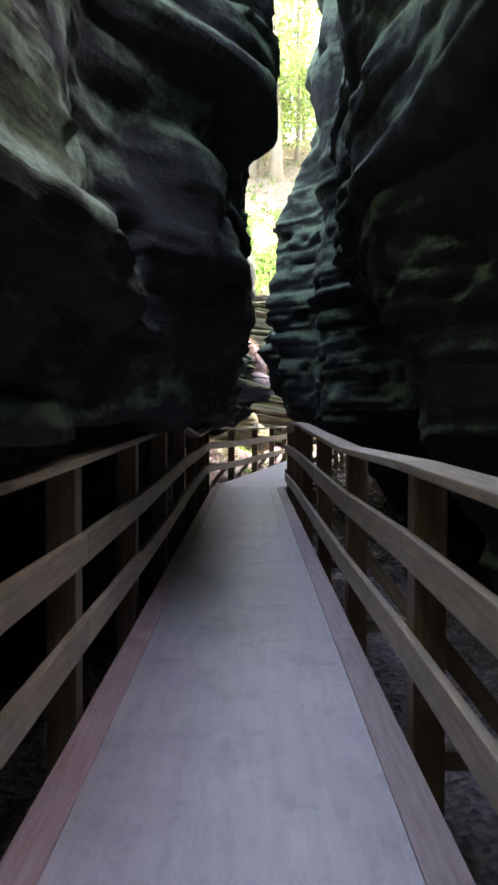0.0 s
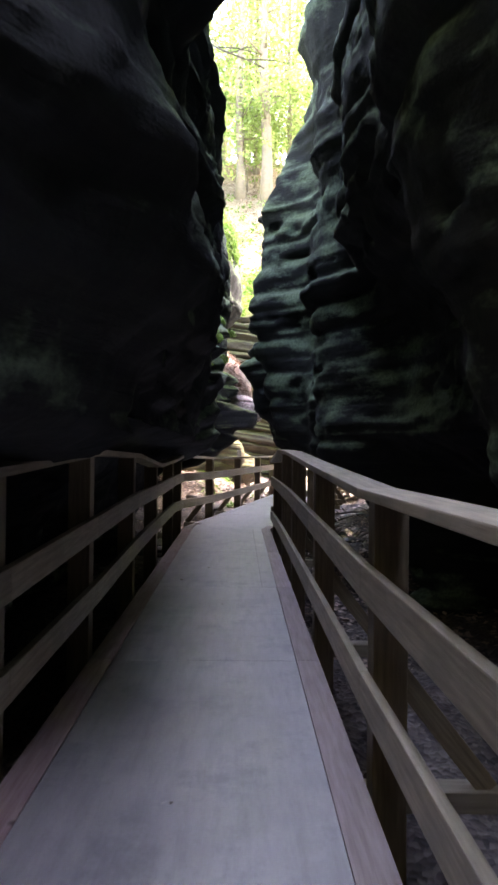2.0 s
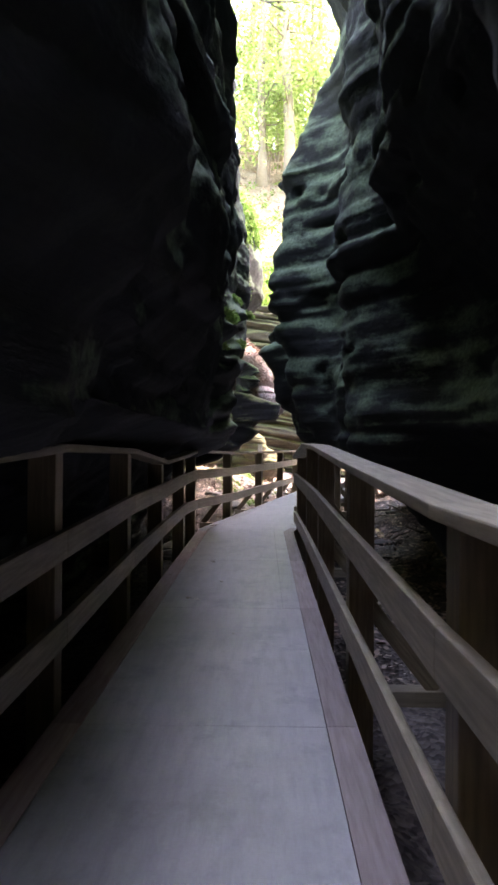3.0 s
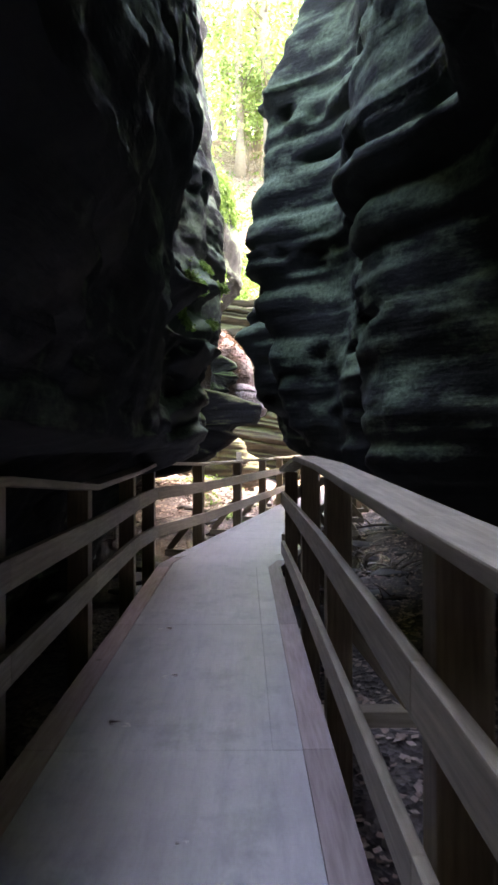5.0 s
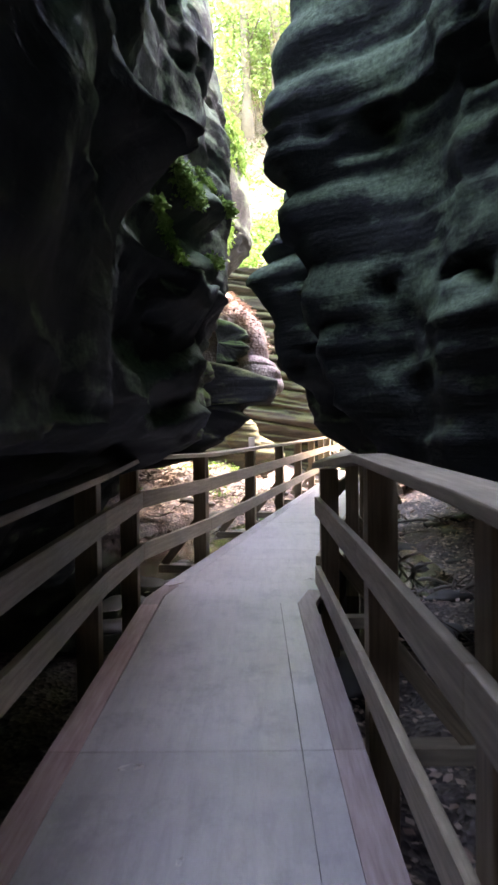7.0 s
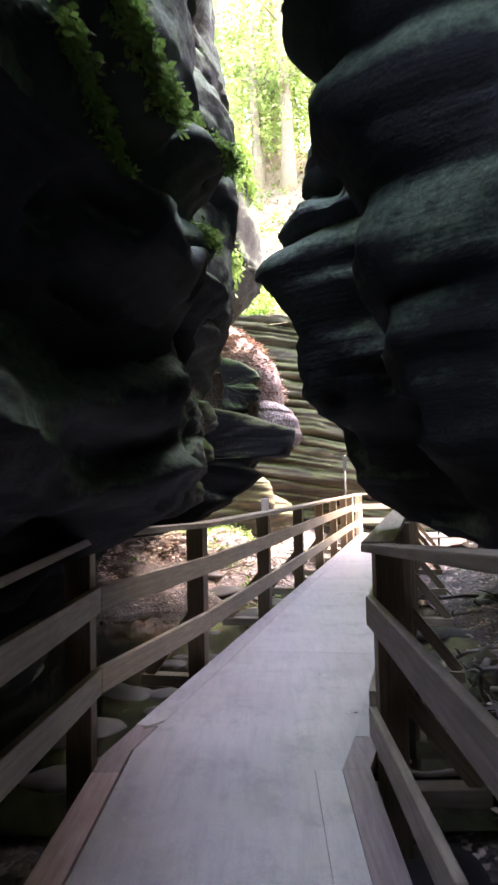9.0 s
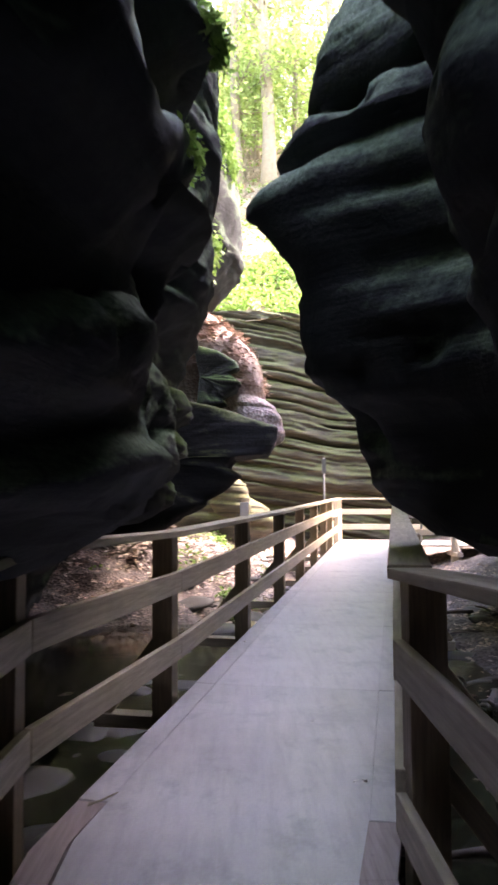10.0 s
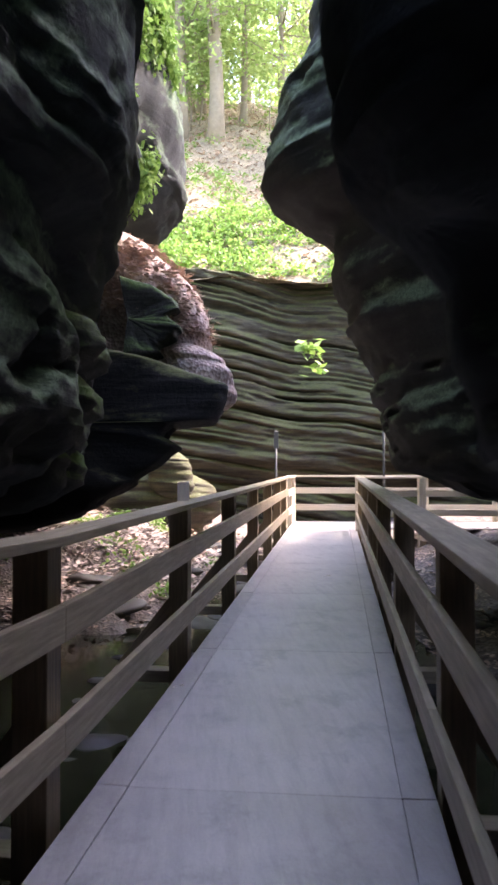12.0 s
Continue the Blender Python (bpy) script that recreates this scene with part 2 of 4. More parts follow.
# ---- canyon walls ----
# Each rib is a nose of rock at one place along the walk: (height, x) down its outline, with its reach before and behind.
RIGHT_RIBS = [
    (0.2, 1.6, 1.4, [(-1, 2.2), (0.5, 1.6), (1.4, 1.05), (2.1, 0.88), (2.6, 0.65), (3.2, 0.45), (3.8, 0.4), (4.5, 0.45), (9, 0.6), (14, 0.6)]),
    (4.6, 1.0, 0.9, [(-1, 2.3), (0.5, 1.6), (1.2, 1.15), (1.9, 0.95), (2.5, 0.8), (3.0, 0.68), (3.3, 0.64), (3.85, 0.66), (4.6, 0.5), (5.2, 0.3), (9, 0.4), (14, 0.5)]),
    (9.6, 0.85, 0.9, [(-1, 2.3), (0.5, 1.7), (1.05, 1.2), (1.25, 0.98), (2.2, 0.92), (2.9, 0.9), (3.15, 0.84), (3.4, 0.86), (4.05, 0.9), (5, 0.82), (6, 0.74), (7, 0.74), (8, 0.4), (14, 0.3)]),
    (12.2, 0.5, 0.7, [(-1, 5.0), (0.5, 3.5), (0.95, 1.3), (1.12, 0.95), (1.3, 0.78), (1.5, 0.6), (1.8, 0.54), (2.0, 0.5), (2.2, 0.42), (2.36, 0.45), (2.58, 0.35), (2.75, 0.37), (2.88, 0.39), (3.0, 0.3), (3.13, 0.285), (3.36, 0.31), (3.6, 0.32),
                      (3.8, 0.375), (4.05, 0.34), (4.15, 0.42), (4.6, 0.325), (4.9, 0.45), (5.2, 0.54), (5.8, 0.88), (6.8, 0.97), (7.0, 0.8), (7.6, 0.92), (8.4, 1.2), (10, 1.3), (14, 1.3)]),
    (14.2, 0.6, 0.7, [(-1, 6.0), (0.4, 4.5), (0.92, 1.4), (1.1, 0.88), (1.38, 0.62), (1.5, 0.6), (1.68, 0.53), (1.76, 0.37), (1.9, 0.29), (2.06, 0.33), (2.2, 0.31), (2.37, 0.19), (2.5, 0.08), (2.6, 0.0), (2.7, 0.04), (2.83, 0.2), (2.98, 0.36), (3.05, 0.36),
                      (3.36, 0.38), (3.68, 0.5), (3.94, 0.58), (4.6, 0.7), (6, 0.8), (14, 0.8)]),
    (20.7, 2.0, 2.0, [(-1, 7.0), (0.5, 5.4), (1.0, 3.2), (1.3, 2.4), (1.8, 2.22), (2.4, 2.0), (2.8, 1.75), (3.06, 1.85), (3.28, 1.68), (3.62, 1.64), (3.81, 1.3), (4.04, 0.9), (4.29, 0.74), (5.18, 0.8), (5.63, 1.1), (5.96, 1.05), (7, 1.3), (9, 1.7), (14, 2.4)]),
]
LEFT_RIBS = [
    (2.2, 1.6, 1.0, [(-1, -2.2), (0.6, -1.7), (1.3, -1.2), (1.6, -0.85), (1.75, -0.42), (1.95, -0.45), (2.3, -0.62), (2.7, -0.70), (2.95, -0.6), (3.4, -0.8), (5, -0.8), (14, -0.6)]),
    (4.1, 0.9, 1.2, [(-1, -2.2), (0.6, -1.8), (1.3, -1.1), (1.5, -0.75), (1.7, -0.48), (1.95, -0.34), (2.3, -0.28), (2.57, -0.25), (2.8, -0.24), (2.96, -0.2), (3.13, -0.1), (3.3, 0.12), (3.62, 0.155), (4.1, 0.21), (5, 0.22), (14, 0.1)]),
    (8.6, 2.4, 1.3, [(-1, -2.4), (0.5, -1.7), (1.0, -1.0), (1.3, -0.62), (1.5, -0.34), (1.75, -0.2), (1.9, -0.16), (2.5, -0.10), (2.9, -0.02), (3.2, -0.05), (3.9, -0.05), (4.4, -0.12), (4.9, -0.2), (5.4, -0.14), (7, -0.1), (14, -0.2)]),
    (10.2, 0.5, 0.35, [(-1, -2.4), (1.3, -1.1), (1.9, -0.45), (2.2, -0.12), (2.4, 0.15), (2.55, 0.0), (2.8, -0.3), (3.5, -0.5), (14, -0.6)]),
    (10.3, 0.8, 0.5, [(-1, -2.4), (0.8, -1.5), (1.25, -0.8), (1.42, -0.46), (1.6, -0.42), (3, -0.40), (5, -0.35), (14, -0.3)]),
    (12.3, 1.3, 1.3, [(-1, -2.4), (0.8, -1.4), (1.3, -0.7), (1.9, -0.45), (2.2, -0.24), (2.32, -0.22), (2.42, -0.52), (2.75, -0.50), (2.92, -0.28), (3.02, -0.56), (3.6, -0.5), (5, -0.5), (14, -0.4)]),
    (14.0, 0.9, 0.8, [(-1, -2.6), (0.6, -1.8), (1.0, -0.75), (1.18, -0.36), (1.5, -0.28), (1.75, -0.30), (1.9, -0.42), (2.05, -0.30), (2.4, -0.05), (2.5, -0.24), (2.9, -0.26), (3.1, -0.06), (3.25, -0.24), (4.5, -0.2), (14, -0.3)]),
    (17.2, 1.0, 1.6, [(-1, -2.4), (0.8, -1.5), (1.2, -0.9), (1.6, -0.62), (2.0, -0.50), (2.2, -0.8), (2.55, -0.7), (2.8, -0.22), (3.0, -0.1), (3.6, -0.06), (4, -0.08), (6, -0.12), (7.5, -0.1), (9, 0.0), (14, 0.2)]),
    (19.2, 0.9, 1.2, [(-1, -2.6), (1.5, -1.8), (2.85, -1.5), (3.1, -0.42), (3.5, -0.25), (4.2, -0.14), (4.5, -0.24), (4.9, -0.16), (6, -0.2), (7.2, -0.2), (9, 0.1), (14, 0.2)]),
    (25.0, 2.0, 2.5, [(-1, -4), (2.0, -3.2), (4.2, -2.6), (4.6, -0.9), (4.95, 0.25), (5.4, 0.72), (6.2, 0.8), (7, 0.7), (8, 0.4), (9, 0.0), (14, -0.2)]),
]


# Lips that run along the left wall: from (along, height) to (along, height), how far out, and how deep below.
LEFT_LEDGES = [(11.3, 2.50, 14.8, 2.80, 0.17, 0.28), (11.5, 2.84, 13.9, 3.07, 0.13, 0.14), (12.8, 3.2, 14.7, 3.55, 0.09, 0.25), (11.2, 1.66, 14.3, 1.92, 0.16, 0.2), (11.2, 1.45, 14.3, 1.46, 0.14, 0.14),
               (0.2, 1.98, 2.4, 1.80, 0.12, 0.12)]


def wall_x(y, z, ribs, side, base):
    # upper recess terms draw the walls in to keep skylight off the deck
    recess = knots_at(z, base) + (0.24 * np.clip(y - 15, 0, 40) - 0.8 * np.clip((z - 2.3) / 0.8, 0, 1) * np.interp(y, [8, 9.6], [1, 0]) - 0.5 * np.clip(z - 7, 0, 1) * np.interp(y, [2.4, 3.5, 9.5, 10.3], [0, 1, 1, 0]) if side > 0 else np.interp(y, [2.5, 4, 10.4, 12], [0, 0.36, 0.42, 0.1]) * np.clip((z - 1.2) / 0.15, 0, 1) + np.interp(y, [3, 4.2, 6.8, 8], [0, 0.25, 0.25, 0]) * np.clip((z - 1.6) / 0.3, 0, 1) * np.clip((2.7 - z) / 0.4, 0, 1) - 0.45 * np.clip(y - 26.5, 0, 40))
    if side > 0:
        # low skirt of the wall beside the bend, close above the railing
        recess = recess - np.clip(recess - 1.05, 0, None) * np.interp(y, [10.2, 11, 14.6, 15.6], [0, 1, 1, 0]) * np.clip((z - 0.95) / 0.15, 0, 1)
    x = np.copy(recess)
    for y0, front, back, knots in ribs:
        w = rib_weight(y, y0, front, back)
        c = recess + (knots_at(z, knots) - recess) * w
        x = np.minimum(x, c) if side > 0 else np.maximum(x, c)
    if side < 0:
        for y0, z0, y1, z1, out, below in LEFT_LEDGES:
            line = z0 + (z1 - z0) * (y - y0) / (y1 - y0) + 0.07 * np.sin(y * 2.3 + z0 * 5)
            along = np.clip((y - y0) / 0.5 + 0.5, 0, 1) * np.clip((y1 - y) / 0.4 + 0.5, 0, 1)
            x = x + out * along * np.exp(-((z - line) / np.where(z < line, below, 0.09)) ** 2)
    return x


def wall_points(y, z, ribs, side, base, widen):
    """Points of a wall, with its beds standing out along the surface's own normal."""
    def smooth(a, b):
        return wall_x(a, b, ribs, side, base) + side * widen(a, b)
    x = smooth(y, z)
    xy, xz = (smooth(y + 0.06, z) - smooth(y - 0.06, z)) / 0.12, (smooth(y, z + 0.06) - smooth(y, z - 0.06)) / 0.12
    n = np.stack([np.ones_like(x), -xy, -0.5 * xz], -1) * -side
    n = n / np.linalg.norm(n, axis=-1, keepdims=True)
    d = strata(y + 0.7 * x, z, x * 0.6 + side * 2.0, 7 if side > 0 else 31) - 0.10 + 0.09 * fbm(y * 0.9, z * 1.1, x * 0.9, 5, 4) + 0.018 * fbm(y * 5, z * 7, x * 5, 6, 3)
    band = np.clip(vnoise(0.3 * y, z * 2.3, 0 * x, 93) * 2, 0, 1)
    pocket = np.clip(vnoise(y * 3.6, z * 8.5, x * 3.6, 91) - 0.35, 0, 1) * 0.30 * band
    return np.stack([x, y, z], -1) + n * (d - pocket)[..., None]


RIGHT_BASE = [(-1, 5.0), (0.4, 4.2), (1.0, 2.4), (1.4, 1.7), (2.5, 1.7), (5, 1.7), (9, 1.7), (14, 1.7)]
LEFT_BASE = [(-1, -2.8), (0.5, -2.2), (1.2, -1.15), (1.28, -0.74), (1.6, -0.65), (2.5, -0.6), (5, -0.5), (9, -0.4), (14, -0.4)]
TOP = 10.0


def canyon_wall(name, side, ribs, base, y1, widen):
    ys = np.concatenate([np.arange(-7, 0, 0.2), np.arange(0, 17, 0.045), np.arange(17, y1, 0.09)])
    zs = np.concatenate([np.arange(-1.2, 5.6, 0.04), np.arange(5.6, TOP + 0.4, 0.16)])
    Y, Z = np.meshgrid(ys, zs, indexing="ij")
    verts = wall_points(Y, Z, ribs, side, base, widen).reshape(-1, 3)
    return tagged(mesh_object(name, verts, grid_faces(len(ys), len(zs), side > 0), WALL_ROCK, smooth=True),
                  "wet bedded sandstone wall, slot shade in its dark colour, with pale green algae", "rock wall", kind="structure")


def flare(y, z, gaps):
    """Widens the slot above its narrows, unseen, to let light in; gaps: (along, how far)."""
    start = np.interp(y, [0, 5, 8, 13, 16, 19, 23, 26], [3.1, 3.9, 4.6, 4.6, 4.7, 5.9, 7.6, 8.4])
    return np.interp(y, [g[0] for g in gaps], [g[1] for g in gaps]) * np.clip(z - start, 0, None) ** 1.15


def open_right(y, z):
    return flare(y, z, [(-3, 0.02), (-1.4, 0.3), (-0.6, 0.55), (1.6, 0.55), (2.4, 0.1), (6, 0.05), (9.4, 0.05), (10.2, 0.05), (11.2, 0.02), (12.4, 0.02), (12.9, 0.25), (13.6, 0.35), (14.4, 0.25), (17, 0.25), (20, 0.3), (22, 0.9), (24, 0.6), (26, 0.3)]) + np.clip((y - 17) / 10, 0, 1) ** 1.3 * np.clip((z - 3) / 5, 0, 1) * 2.0 + 7.5 * np.clip((y - 26.5) / 4, 0, 1) ** 1.5 + 1.1 * np.clip(z - 4.6, 0, None) * np.clip((y - 21.8) / 2.5, 0, 1)


def open_left(y, z):
    return flare(y, z, [(-3, 0.02), (0, 0.2), (0.6, 0.9), (2.4, 0.9), (3.4, 0.2), (8, 0.2), (9.4, 0.25), (10.4, 1.3), (12.4, 1.7), (13.4, 1.0), (14.4, 0.2), (16, 0.2), (18, 0.1), (21, 0.2), (26, 0.6)]) + np.clip((y - 18) / 10, 0, 1) * 0.8


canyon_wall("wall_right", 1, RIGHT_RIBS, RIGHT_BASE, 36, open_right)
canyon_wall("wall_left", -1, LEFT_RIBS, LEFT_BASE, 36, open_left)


def sheet(name, xs, ys, height, mat, label, category, kind="structure", smooth=True):
    X, Y = np.meshgrid(np.asarray(xs, float), np.asarray(ys, float), indexing="ij")
    verts = np.stack([X, Y, height(X, Y)], -1).reshape(-1, 3)
    return tagged(mesh_object(name, verts, grid_faces(len(xs), len(ys)), mat, smooth=smooth), label, category, kind=kind)


# back wall of the slot behind the walker
def behind(u, z):
    return -6.0 + 0.3 * fbm(u * 0.6, z * 0.6, 2.0, 9) - strata(u, z, 1.0, 12)


us, vs = np.arange(-5, 5, 0.15), np.arange(-1.2, TOP + 2, 0.15)
U, V = np.meshgrid(us, vs, indexing="ij")
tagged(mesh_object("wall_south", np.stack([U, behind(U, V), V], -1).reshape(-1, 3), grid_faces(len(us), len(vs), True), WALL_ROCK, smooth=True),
       "bedded sandstone wall closing the slot, shade in its dark colour", "rock wall", kind="structure")

# layered cliff at the head of the gully
us, vs = np.arange(-14, 16, 0.09), np.arange(-1.2, 7.3, 0.045)
U, V = np.meshgrid(us, vs, indexing="ij")
CY = 35.8 + 0.5 * fbm(U * 0.25, V * 0.2, 4.0, 15) + 0.05 * fbm(U * 2.5, V * 5, 4.0, 16) - 0.9 * strata(V * 0 + U * 0.6, V, 3.0, 44, 0.24, 0.22, 0.16) + 0.10 * V + 0.7 * np.clip((1.5 - V) / 0.9, 0, 1)
BED = (V + 0.14 * U + 0.12 * vnoise(U * 0.35, V * 0.5, 0 * U, 81)) / 0.42
BED = BED + 0.3 * np.sin(BED * 1.9)
JOINT = np.abs(BED - np.round(BED))
CY = CY + 0.40 * np.exp(-(JOINT / 0.11) ** 2) * np.clip(0.55 + 1.4 * vnoise(U * 0.5, np.round(BED) * 3.1, 0 * U, 83), 0, 1)
FINE = (V + 0.14 * U + 0.10 * vnoise(U * 0.35, V * 0.5, 0 * U, 81) + 0.03 * vnoise(U * 1.1, V, 0 * U, 86)) / 0.17
JOINT = np.abs(FINE - np.round(FINE))
CY = CY + 0.14 * np.exp(-(JOINT / 0.2) ** 2) * np.clip(0.3 + 1.6 * vnoise(U * 0.7, np.round(FINE) * 2.3, 0 * U, 87), 0, 1)
TOPZ = 0.7 * fbm(U * 0.3, 0 * U, 0 * U, 18, 2)
tagged(mesh_object("wall_north", np.stack([U, CY, V + np.clip(V / 7, 0, 1) * TOPZ * 0.5], -1).reshape(-1, 3), grid_faces(len(us), len(vs), True), PALE_ROCK, smooth=True),
       "brown and olive thinly bedded sandstone cliff", "cliff", kind="structure")


# ---- ground ----
def creek(x, y):
    bank = 0.50 * np.clip((x - 1.1 - 0.18 * np.clip(y - 14, 0, 30)) / 2.5, 0, 1) * np.clip((y - 6) / 6, 0, 1)
    left = 0.95 * np.clip((-x + 0.3 + 0.16 * (y - 20)) / 2.4, 0, 1) * np.clip((y - 20.5) / 3.5, 0, 1)
    return -0.62 + bank + left + 0.10 * fbm(x * 0.9, y * 0.9, 0.0 * x, 3) + 0.05 * fbm(x * 4, y * 4, 0.0 * x, 4, 3)


near = np.arange(-9, 10, 0.08)
sheet("ground", np.concatenate([[-900, -200, -40], near, [40, 200, 900]]), np.concatenate([[-900, -200, -30], np.arange(-7, 37, 0.08), [60, 200, 900]]), creek, MUD,
      "wet brown mud with fallen leaves under the walk", "ground")


def hill(x, y):
    h = 6.9 + 0.78 * np.clip(y - 36.3, 0, 18) + 0.25 * np.clip(y - 54, 0, 60)
    return h + 0.35 * fbm(x * 0.35, y * 0.35, 0.0 * x, 21)


sheet("hillside", np.concatenate([[-400, -80], np.arange(-24, 30, 0.3), [80, 400]]), np.concatenate([np.arange(36.0, 70, 0.3), [90, 140, 300]]), hill, SLOPE,
      "steep leaf-strewn woodland slope above the cliff", "slope")


def plateau(side, ribs, base, widen, name):
    ys = np.arange(-7, 36, 0.4)
    edge = wall_points(ys, np.full_like(ys, TOP), ribs, side, base, widen)[:, 0] + side * 0.1
    outs = np.array([0.0, 0.5, 1.5, 4, 10, 30, 200])
    X = edge[:, None] + side * outs[None, :]
    Y = np.repeat(ys[:, None], len(outs), 1)
    Z = TOP + 0.25 * fbm(X * 0.4, Y * 0.4, 0 * X, 25) + 0.1 * outs[None, :].clip(0, 10)
    tagged(mesh_object(name, np.stack([X, Y, Z], -1).reshape(-1, 3), grid_faces(len(ys), len(outs), side < 0), SLOPE, smooth=True),
           "leaf-covered forest floor above the slot", "forest floor", kind="structure")


plateau(1, RIGHT_RIBS, RIGHT_BASE, open_right, "forest_floor_right")
plateau(-1, LEFT_RIBS, LEFT_BASE, open_left, "forest_floor_left")

sheet("water", np.arange(-3.2, 2.6, 0.2), np.arange(14.0, 24.5, 0.2), lambda x, y: -0.50 + 0 * x, WATER, "still murky green creek water beside the boardwalk", "creek")


# ---- boulders ----
def boulder(name, centre, size, mat, label, seed=0, tilt=0.0, flat=0.5, beds=1.5, category="boulder"):
    """A bedded block with rounded shoulders: a squared-off ball cut into beds."""
    nu, nv = 96, 72
    a, b = np.meshgrid(np.linspace(0, 2 * np.pi, nu), np.linspace(-np.pi / 2, np.pi / 2, nv), indexing="ij")

    def sq(t, e):
        return np.sign(t) * np.abs(t) ** e

    x = sq(np.cos(b), flat) * sq(np.cos(a), 0.75)
    y = sq(np.cos(b), flat) * sq(np.sin(a), 0.75)
    z = sq(np.sin(b), 0.75)
    X, Y, Z = x * size[0], y * size[1], z * size[2]
    grow = 1 + 0.16 * fbm(X * 0.9 + seed, Y * 0.9, Z * 0.9, seed) + beds * strata(X * 0.5 + Y * 0.5, Z + tilt * X, 1.0 * seed, seed, 0.3) / max(size[:2]) - 0.1
    verts = np.stack([X * grow, Y * grow, Z * (1 + 0.1 * fbm(X, Y, Z, seed + 2)) + tilt * X], -1).reshape(-1, 3)
    ob = mesh_object(name, verts, grid_faces(nu, nv), mat, smooth=True)
    ob.location = centre
    return tagged(ob, label, category)


def jutting_rock(name, outline, y0, depth, mat, label, seed):
    """A bedded block that juts out sideways: an outline (x, z) carried back from its broken front face."""
    o = np.array(outline, float)
    step = np.concatenate([[0], np.cumsum(np.linalg.norm(np.diff(o, axis=0), axis=1))])
    u = np.linspace(0, step[-1], 170)
    px, pz = np.interp(u, step, o[:, 0]), np.interp(u, step, o[:, 1])
    mx, mz = px.mean() - 0.3, pz.mean()
    rows = [(0.05, 0.02), (0.03, 0.25), (0.02, 0.5), (0.0, 0.7), (0.0, 0.84), (0.01, 0.93), (0.05, 0.98)] + [(0.12 + depth * k / 22, 1.0 + 0.04 * math.sin(k * 0.5)) for k in range(23)]
    verts = []
    for back, f in rows:
        x, z = mx + (px - mx) * f, mz + (pz - mz) * f
        y = y0 + back + 0.22 * (x - mx) * 0.6 + 0 * x
        relief = strata(0.8 * x + 0.5 * y, z + 0.12 * x, 0.4, seed, 0.26) - 0.08 + 0.05 * fbm(x * 2, y * 2, z * 3, seed)
        verts.append(np.stack([x + 0.7 * relief * f, y - 0.8 * relief * (1.0 if f < 1 else 0.3), z], -1))
    ob = mesh_object(name, np.stack(verts).reshape(-1, 3), grid_faces(len(rows), len(u)), mat, smooth=True)
    return tagged(ob, label, "boulder")


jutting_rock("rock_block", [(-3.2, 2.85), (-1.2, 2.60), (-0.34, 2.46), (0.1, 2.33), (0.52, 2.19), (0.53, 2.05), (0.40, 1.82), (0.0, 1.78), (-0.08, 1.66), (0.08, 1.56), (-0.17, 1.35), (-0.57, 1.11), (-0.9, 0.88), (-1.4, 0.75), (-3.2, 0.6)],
             20.35, 1.7, SHADED_ROCK, "overhanging bedded sandstone block beside the railing, shade in its dark colour", 3)
jutting_rock("mossy_ledge", [(-0.5, 3.3), (-0.2, 3.22), (0.02, 3.08), (0.08, 2.98), (-0.04, 2.9), (0.05, 2.8), (0.02, 2.68), (-0.12, 2.6), (-0.1, 2.5), (-0.5, 2.4)],
             20.72, 1.1, MOSS_ROCK, "mossy green bedded ledge on the leaf-covered shoulder", 6)
boulder("rock_dome", (-0.55, 21.9, 2.92), (0.95, 1.0, 1.02), LITTER, "rounded rock shoulder covered in fallen brown leaves", 5, -0.25, 1.0, 0.5)
boulder("small_boulder", (0.28, 21.6, 2.35), (0.42, 0.6, 0.33), LITTER, "small rock knob under brown leaf litter", 8, -0.4, 0.9, 0.5)
rd = np.random.default_rng(3)
a, b = rd.uniform(0, 2 * np.pi, 1500), np.arcsin(rd.uniform(0.05, 1, 1500))
drift = np.stack([-0.55 + 0.98 * np.cos(b) * np.cos(a), 21.9 + 1.03 * np.cos(b) * np.sin(a), 2.92 + 1.05 * np.sin(b) - 0.25 * 0.98 * np.cos(b) * np.cos(a)], 1)
jutting_rock("rock_step", [(-2.2, 2.6), (-0.9, 2.45), (-0.45, 2.28), (-0.42, 2.1), (-0.64, 1.98), (-0.5, 1.85), (-0.5, 1.72), (-0.74, 1.6), (-0.6, 1.45), (-0.62, 1.25), (-0.85, 1.1), (-2.2, 0.9)],
             17.5, 1.2, MOSS_ROCK, "stepped sandstone ledge with mossy beds", 9)

# ---- boardwalk ----
SLANT = 0.2


def edge_left(y):
    return -0.75 + SLANT * max(y - 13.75, 0)


def edge_right(y):
    return 0.63 + SLANT * max(y - 13.6, 0)


def slab(name, corners, z0, z1, mat, parent, label="", inset=0.0):
    n = len(corners)
    bm = bmesh.new()
    lo = [bm.verts.new((x, y, z0)) for x, y in corners]
    hi = [bm.verts.new((x, y, z1)) for x, y in corners]
    bm.faces.new(lo[::-1]), bm.faces.new(hi)
    for i in range(n):
        bm.faces.new((lo[i], lo[(i + 1) % n], hi[(i + 1) % n], hi[i]))
    bmesh.ops.bevel(bm, geom=[e for e in bm.edges if e.verts[0].co.z > z1 - 1e-6 and e.verts[1].co.z > z1 - 1e-6], offset=0.0012, segments=1, affect="EDGES")
    return part(name, bm, mat, parent, label)


